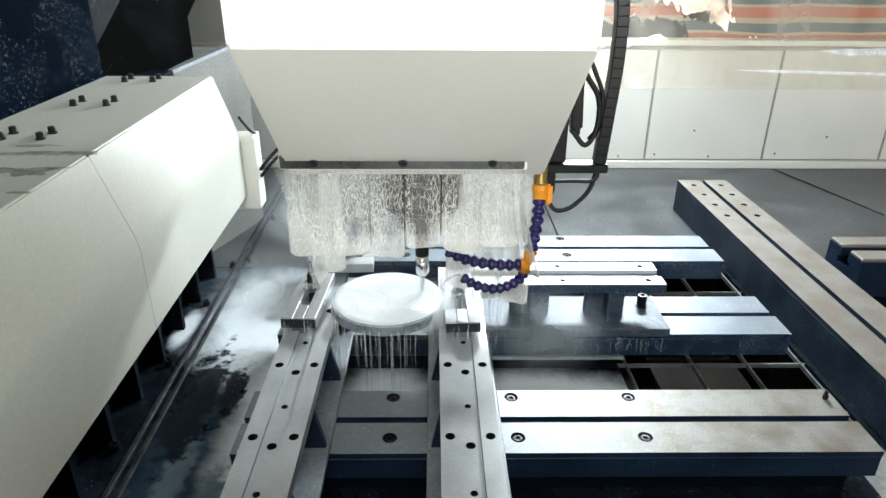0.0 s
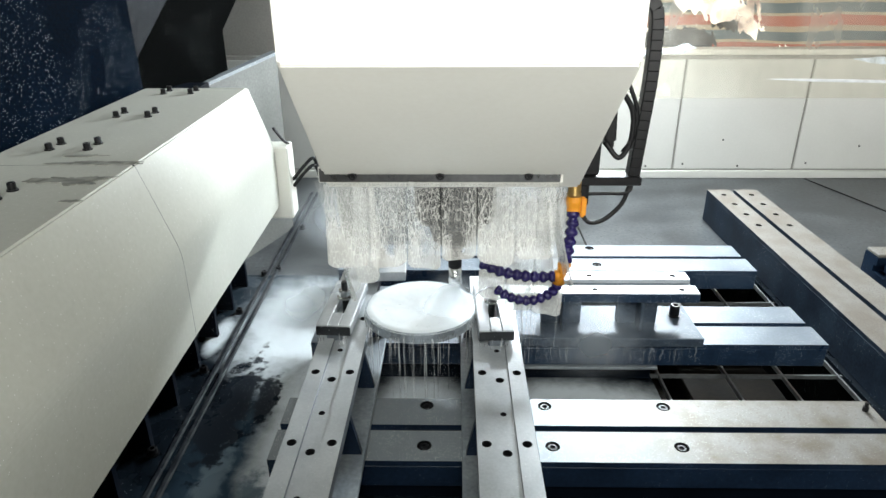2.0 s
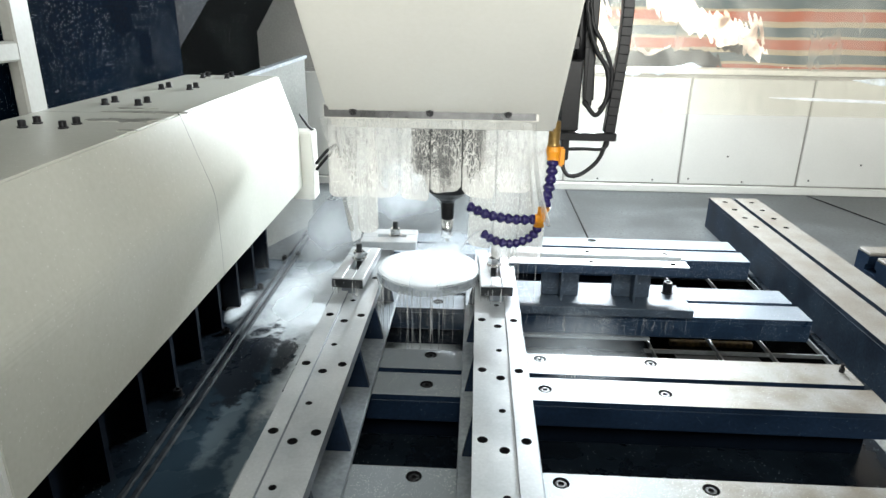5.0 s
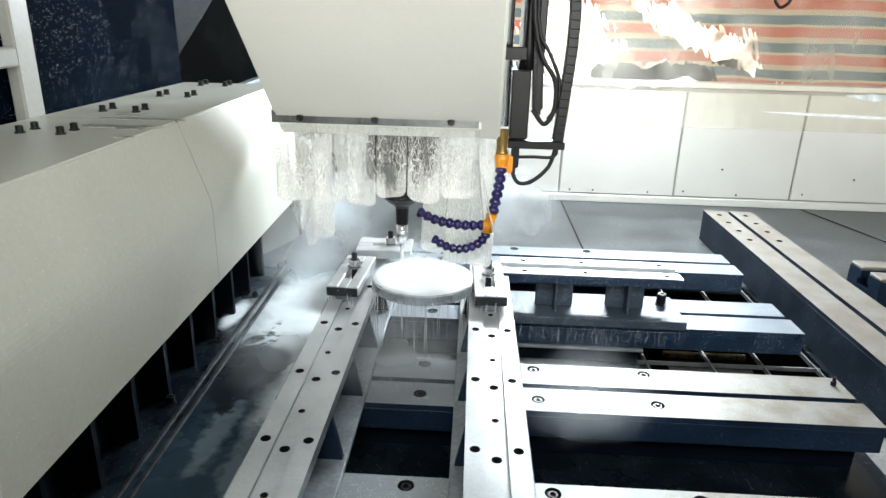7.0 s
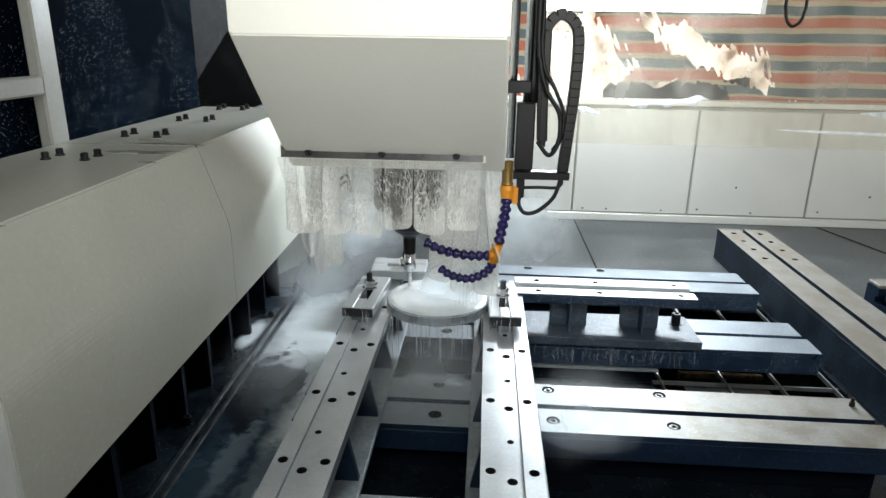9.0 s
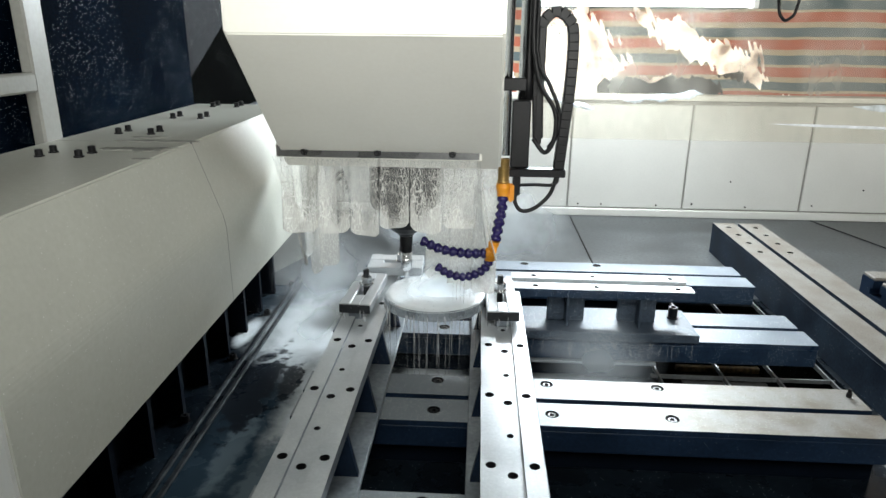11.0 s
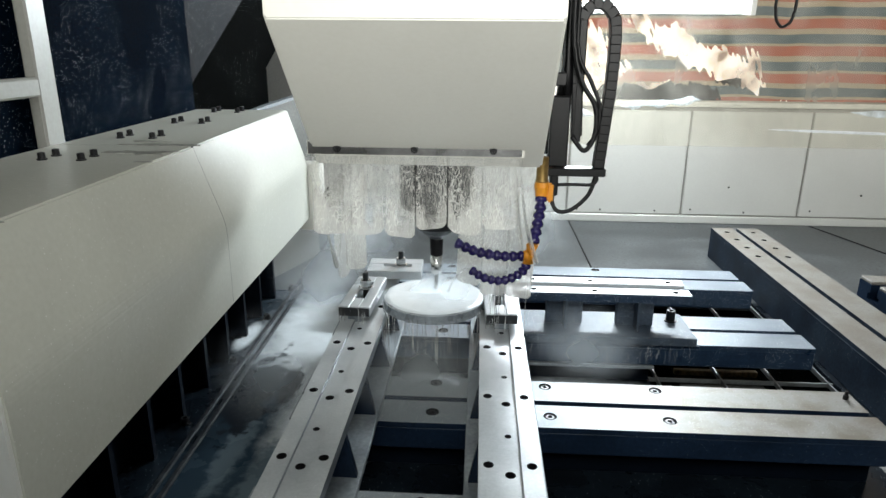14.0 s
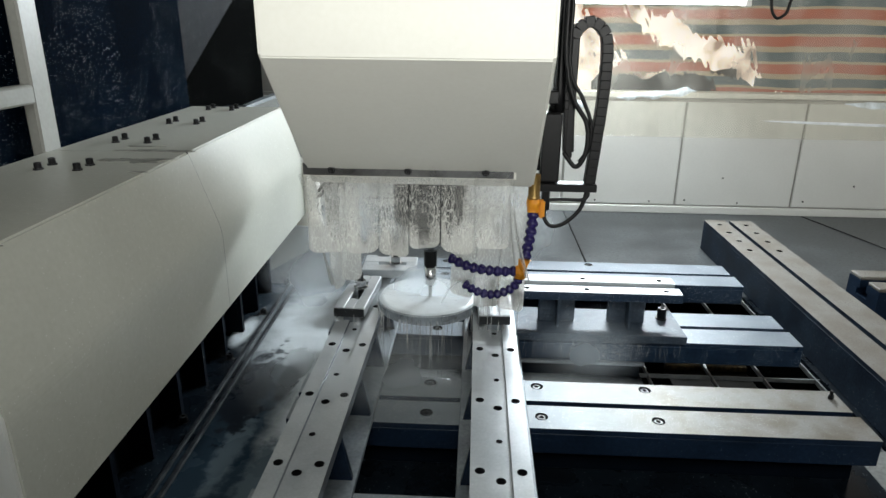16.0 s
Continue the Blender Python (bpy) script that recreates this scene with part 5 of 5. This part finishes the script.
bm = bmesh.new()
lathe(bm, 0.293, 0.207, [(0.446, 0.0145), (0.436, 0.016), (0.422, 0.013), (0.416, 0.0135)], 16)
box(bm, 0.304, 0.318, 0.20, 0.214, 0.402, 0.444, bevel=0.004, seg=2)
part("valve", bm, ORANGE, brass, "orange shut-off valve")

# drag chain, cylinder, pipes and cables beside the cover
bm = bmesh.new()
rings(bm, [((0.298, 0.255, 0.50), (0, 0, 1), 0.009), ((0.298, 0.255, 1.7), (0, 0, 1), 0.009)], 12)
part("steel_pipe", bm, CHROME, head, "upright bright steel pipe", True)
bm = bmesh.new()
rings(bm, [((0.332, 0.29, 0.62), (0, 0, 1), 0.010), ((0.332, 0.29, 1.7), (0, 0, 1), 0.010)], 12)
part("piston_rod", bm, CHROME, head, "upright bright piston rod", True)
part("pipe_clip", boxed(0.286, 0.338, 0.243, 0.266, 0.645, 0.672, bevel=0.002), BLACK, head, "black clip across the pipes")
cyl = part("air_cylinder", boxed(0.310, 0.352, 0.27, 0.31, 0.468, 0.622, bevel=0.003), BLACK, head, "black air cylinder")
part("cylinder_foot", boxed(0.318, 0.336, 0.275, 0.305, 0.40, 0.467, bevel=0.003), BLACK, cyl)
part("bracket", boxed(0.305, 0.438, 0.262, 0.300, 0.448, 0.466, bevel=0.002), BLACK, head, "black chain bracket")
part("chain_plate", boxed(0.362, 0.380, 0.285, 0.315, 0.52, 0.78, bevel=0.003), BLACK, head)
path = spline([(0.372, 0.30, 0.535), (0.366, 0.30, 0.66), (0.364, 0.30, 0.755), (0.375, 0.30, 0.795), (0.402, 0.30, 0.812), (0.430, 0.30, 0.793), (0.440, 0.30, 0.755), (0.438, 0.29, 0.66), (0.430, 0.285, 0.56), (0.422, 0.28, 0.467)], 6)
link_bm = boxed(-0.012, 0.012, -0.014, 0.014, -0.0105, 0.0105, bevel=0.002)
cl0 = part("chain_link", link_bm, BLACK, head, "black drag-chain link")
length = [0.0]
for a, b in zip(path, path[1:]):
    length.append(length[-1] + (b - a).length)
count = int(length[-1] / 0.0185)
for k in range(count):
    t = (k + 0.5) / count * length[-1]
    i = max(0, min(len(path) - 2, sum(1 for x in length if x <= t) - 1))
    d = (path[i + 1] - path[i]).normalized()
    m = Matrix.Translation(path[i].lerp(path[i + 1], (t - length[i]) / (length[i + 1] - length[i]))) @ Matrix.Rotation(math.atan2(d.x, d.z), 4, "Y")
    if k == 0:
        cl0.matrix_basis = m
    else:
        share("chain_link", cl0, head, m)
for pts, r in (([(0.352, 0.28, 1.6), (0.350, 0.28, 0.9), (0.352, 0.275, 0.74), (0.372, 0.27, 0.655), (0.405, 0.27, 0.60), (0.408, 0.27, 0.54), (0.388, 0.27, 0.505), (0.360, 0.28, 0.535)], 0.0055),
               ([(0.362, 0.285, 1.6), (0.360, 0.285, 0.9), (0.362, 0.28, 0.72), (0.392, 0.275, 0.655), (0.415, 0.275, 0.60), (0.413, 0.275, 0.545), (0.395, 0.275, 0.515)], 0.0045),
               ([(0.420, 0.28, 0.45), (0.405, 0.275, 0.405), (0.37, 0.27, 0.372), (0.34, 0.27, 0.366), (0.325, 0.275, 0.385), (0.326, 0.28, 0.41)], 0.005),
               ([(0.328, 0.28, 0.425), (0.37, 0.275, 0.428), (0.408, 0.275, 0.428), (0.422, 0.278, 0.438), (0.418, 0.28, 0.452)], 0.004),
               ([(0.342, 0.30, 1.6), (0.340, 0.30, 1.0), (0.345, 0.30, 0.62)], 0.012)):
    bm = bmesh.new()
    pipe(bm, pts, r, 8)
    part("cable", bm, BLACK, head, "black cable", True)
# ---- coolant in motion ----
rng = random.Random(7)
drips = []


def drip_group(name, label, places, top, spread):
    """Thin falling runs of coolant in one loose group."""
    bm = bmesh.new()
    for x, y, z0, z1, r in places:
        n = 5
        sec = []
        for i in range(n + 1):
            t = i / n
            sec.append(((x + spread * rng.uniform(-1, 1), y + spread * rng.uniform(-1, 1), z0 + (z1 - z0) * t), (0, 0, -1), r * (1 - 0.65 * t) * rng.uniform(0.75, 1.2)))
        rings(bm, sec, 6)
    ob = tagged(link(name, bm, WATER, True), label, "coolant", kind="stuff")
    ob.visible_shadow = False
    return ob


runs = []
for i in range(46):
    a = math.radians(rng.uniform(185, 355))
    runs.append((DX + 0.1265 * math.cos(a), DY + 0.1265 * math.sin(a), rng.uniform(0.135, 0.15), rng.uniform(-0.05, 0.12), rng.uniform(0.0006, 0.0014)))
drips.append(drip_group("coolant_drips", "thin milky coolant runs falling from the disc's rim", runs, 0.15, 0.0008))
runs = []
for cx, cy in ((-0.2, 0.187), (0.147, 0.168)):
    for i in range(9):
        runs.append((cx + rng.uniform(-0.036, 0.036), cy - 0.004, rng.uniform(0.14, 0.157), rng.uniform(0.03, 0.13), rng.uniform(0.0006, 0.0013)))
drips.append(drip_group("coolant_drips", "thin milky coolant runs falling from the clamps", runs, 0.15, 0.0006))
runs = []
for i in range(70):
    x = 0.22 + 0.45 * rng.random() ** 1.6
    runs.append((x, 0.3735, rng.uniform(-0.035, -0.004), rng.uniform(-0.061, -0.03), rng.uniform(0.0004, 0.0010)))
tagged(drip_group("coolant_runs", "milky coolant running down the painted rail side", runs, 0.0, 0.0035), "", "")
runs = [(rng.uniform(0.15, 0.27), rng.uniform(0.16, 0.4), rng.uniform(0.2, 0.24), rng.uniform(0.0, 0.1), rng.uniform(0.0005, 0.0011)) for i in range(22)]
skirt_drips = drip_group("coolant_drips", "thin coolant runs dripping from the plastic skirt", runs, 0.2, 0.001)


def jet(pts, r0, r1):
    q = spline(pts, 8)
    bm = bmesh.new()
    rings(bm, [(c + Vector((rng.uniform(-1, 1), rng.uniform(-1, 1), 0)) * 0.0006, q[min(i + 1, len(q) - 1)] - q[max(0, i - 1)], r0 + (r1 - r0) * i / (len(q) - 1)) for i, c in enumerate(q)], 8)
    return bm


for pts in ([(0.140, 0.203, 0.247), (0.128, 0.225, 0.235), (0.105, 0.255, 0.200), (0.090, 0.275, 0.160)],):
    o = part("coolant_jet", jet(pts, 0.0012, 0.0028), WATER, head, "jet of milky coolant at the cutter", True)
    o.visible_shadow = False


def mist(name, label, centre, size, count, r):
    """A cloud of tiny drops, denser towards its middle."""
    verts, faces = [], []
    for i in range(count):
        c = [centre[k] + size[k] * max(-2.2, min(2.2, rng.gauss(0, 1))) for k in range(3)]
        if c[2] < FZ + 0.01:
            continue
        s = r * rng.uniform(0.5, 1.4)
        b = len(verts)
        verts += [(c[0] + s, c[1] - s, c[2] - s), (c[0] - s, c[1] - s, c[2] - s), (c[0], c[1] + s, c[2] - s), (c[0], c[1], c[2] + 1.6 * s)]
        faces += [(b, b + 1, b + 2), (b, b + 3, b + 1), (b + 1, b + 3, b + 2), (b + 2, b + 3, b)]
    me = bpy.data.meshes.new(name)
    me.from_pydata(verts, [], faces)
    me.materials.append(MIST)
    ob = tagged(new(name, me), label, "coolant mist", kind="stuff")
    ob.visible_shadow = False
    return ob


clouds = [mist("coolant_mist", "fine white coolant spray drifting beside the fixture beams", (-0.32, 0.50, 0.03), (0.08, 0.20, 0.06), 9000, 0.00042),
          mist("coolant_mist", "fine white coolant spray falling under the disc", (0.0, 0.16, 0.04), (0.11, 0.08, 0.06), 5000, 0.0003)]


def veil(label, centre, size, turn, seed, mat):
    """One thin curved sheet of drifting spray; its rim dissolves."""
    bm = bmesh.new()
    nu = 16
    g = {}
    for i in range(nu + 1):
        for k in range(nu + 1):
            u, v = i / nu - 0.5, k / nu - 0.5
            y = 0.10 * size * noise.noise((u * 2 + seed, v * 2, seed)) + 0.25 * size * u * u
            g[i, k] = bm.verts.new((u * size, y, v * size * 0.75))
    for i in range(nu):
        for k in range(nu):
            bm.faces.new((g[i, k], g[i + 1, k], g[i + 1, k + 1], g[i, k + 1]))
    ob = tagged(link("coolant_veil", bm, mat, True), label, "coolant mist", kind="stuff")
    ob.visible_shadow = False
    veils.append((ob, centre, turn))


veils = []
veil("thin veil of coolant spray beside the fixture beam", (-0.35, 0.50, 0.06), 0.42, (-45, 0, 8), 2.0, VEIL_THIN)
veil("thin veil of coolant spray beside the fixture beam", (0.05, 1.15, 0.15), 0.56, (-10, 0, -5), 3.0, VEIL)
veil("thin veil of coolant spray over the fixture beams", (-0.02, 0.62, 0.16), 0.50, (-55, 0, 0), 4.0, VEIL_THIN)
veil("thin veil of coolant spray behind the spindle", (0.22, 0.98, 0.14), 0.66, (-10, 0, 3), 6.0, VEIL)
veil("thin veil of coolant spray creeping low over the pan", (-0.36, 0.62, 0.0), 0.58, (-50, 0, 5), 7.0, VEIL_THIN)
veil("thin veil of coolant spray creeping over the rails", (0.37, 0.30, 0.05), 0.42, (-14, 0, -4), 8.0, VEIL_THIN)
veil("white veil of coolant spray falling beside the disc clamp", (-0.30, 0.85, 0.16), 0.50, (-8, 0, 4), 9.0, VEIL_MID)
veil("soft veil of coolant spray hanging over the disc", (0.02, 0.78, 0.18), 0.40, (-25, 0, 0), 11.0, VEIL_THIN)
veil("burst of white coolant spray round the cutter", (0.07, 0.24, 0.175), 0.27, (-38, 0, 0), 13.0, VEIL)
DRIFT = {8: (-0.10, 0.06), 6: (-0.02, -0.42), 7: (0.0, -0.50), 1: (-0.38, -0.25), 2: (0.0, -0.72), 4: (0.0, -0.42), 5: (-0.05, -0.36)}


def ease(f):
    f = max(0.0, min(1.0, f))
    return f * f * (3 - 2 * f)


def motions():
    rows = [(0, 0, 0, 0.005), (0.5, 0.001, 0, 0.002), (1.5, 0.0, 0, 0), (2.5, -0.002, 0, -0.004), (3.5, -0.005, 0.002, 0.0), (4.0, -0.004, 0.006, -0.002),
            (4.6, -0.02, 0.012, 0.018), (5.6, -0.055, 0.02, 0.028), (6.5, -0.096, 0.026, 0.028), (7.0, -0.137, 0.033, 0.027), (7.5, -0.155, 0.034, 0.013), (8.0, -0.155, 0.030, 0.009),
            (8.5, -0.155, 0.032, 0.006), (9.0, -0.154, 0.031, 0.005), (11.5, -0.155, 0.031, -0.005), (12.0, -0.154, 0.033, -0.007), (12.5, -0.154, 0.034, 0.026),
            (13.0, -0.149, 0.030, 0.027), (13.5, -0.108, -0.001, 0.025), (14.0, -0.071, -0.039, 0.024), (14.5, -0.071, -0.047, 0.007), (15.0, -0.072, -0.049, 0.006),
            (15.5, -0.071, -0.045, 0.003), (16.0, -0.071, -0.040, -0.003)]
    walk(head, [(t, pose(x, y, z)) for t, x, y, z in rows])
    walk(skirt_drips, [(t, pose(x, y, z)) for t, x, y, z in rows])
    for i, ob in enumerate(drips):
        walk(ob, [(k * 0.25, pose(0.001 * math.sin(k * 2.3 + i), 0, -0.006 + 0.006 * math.sin(k * 1.9 + 2 * i))) for k in range(65)])
    for i, (ob, c, turn) in enumerate(veils):
        go = DRIFT.get(i, (0, 0))
        rows = []
        for k in range(33):
            t = k * 0.5
            f = ease((t - 2.5) / 4.5) - (0.75 if i == 5 else 0.6) * ease((t - 9.2) / 2.2) + (0.0 if i == 5 else 0.6) * ease((t - 12.0) / 1.4)
            if i in (6, 7):
                f = ease((t - 2.5) / 4.0)
            rows.append((k * 0.5, pose(c[0] + go[0] * f + 0.02 * math.sin(k * 0.7 + i), c[1] + go[1] * f + 0.015 * math.cos(k * 0.5 + 2 * i), c[2] + 0.012 * math.sin(k * 0.9 + 3 * i),
                                       turn[0] + 3 * math.sin(k * 0.6 + i), 8 * math.sin(k * 0.45 + 2 * i), turn[2] + 3 * math.cos(k * 0.4 + i))))
        walk(ob, rows)
    for i, ob in enumerate(clouds):
        walk(ob, [(k * 0.5, pose(0.012 * math.sin(k * 1.3 + i), 0.012 * math.cos(k * 0.9 + 2 * i), 0.008 * math.sin(k * 1.7 + i))) for k in range(33)])


motions()
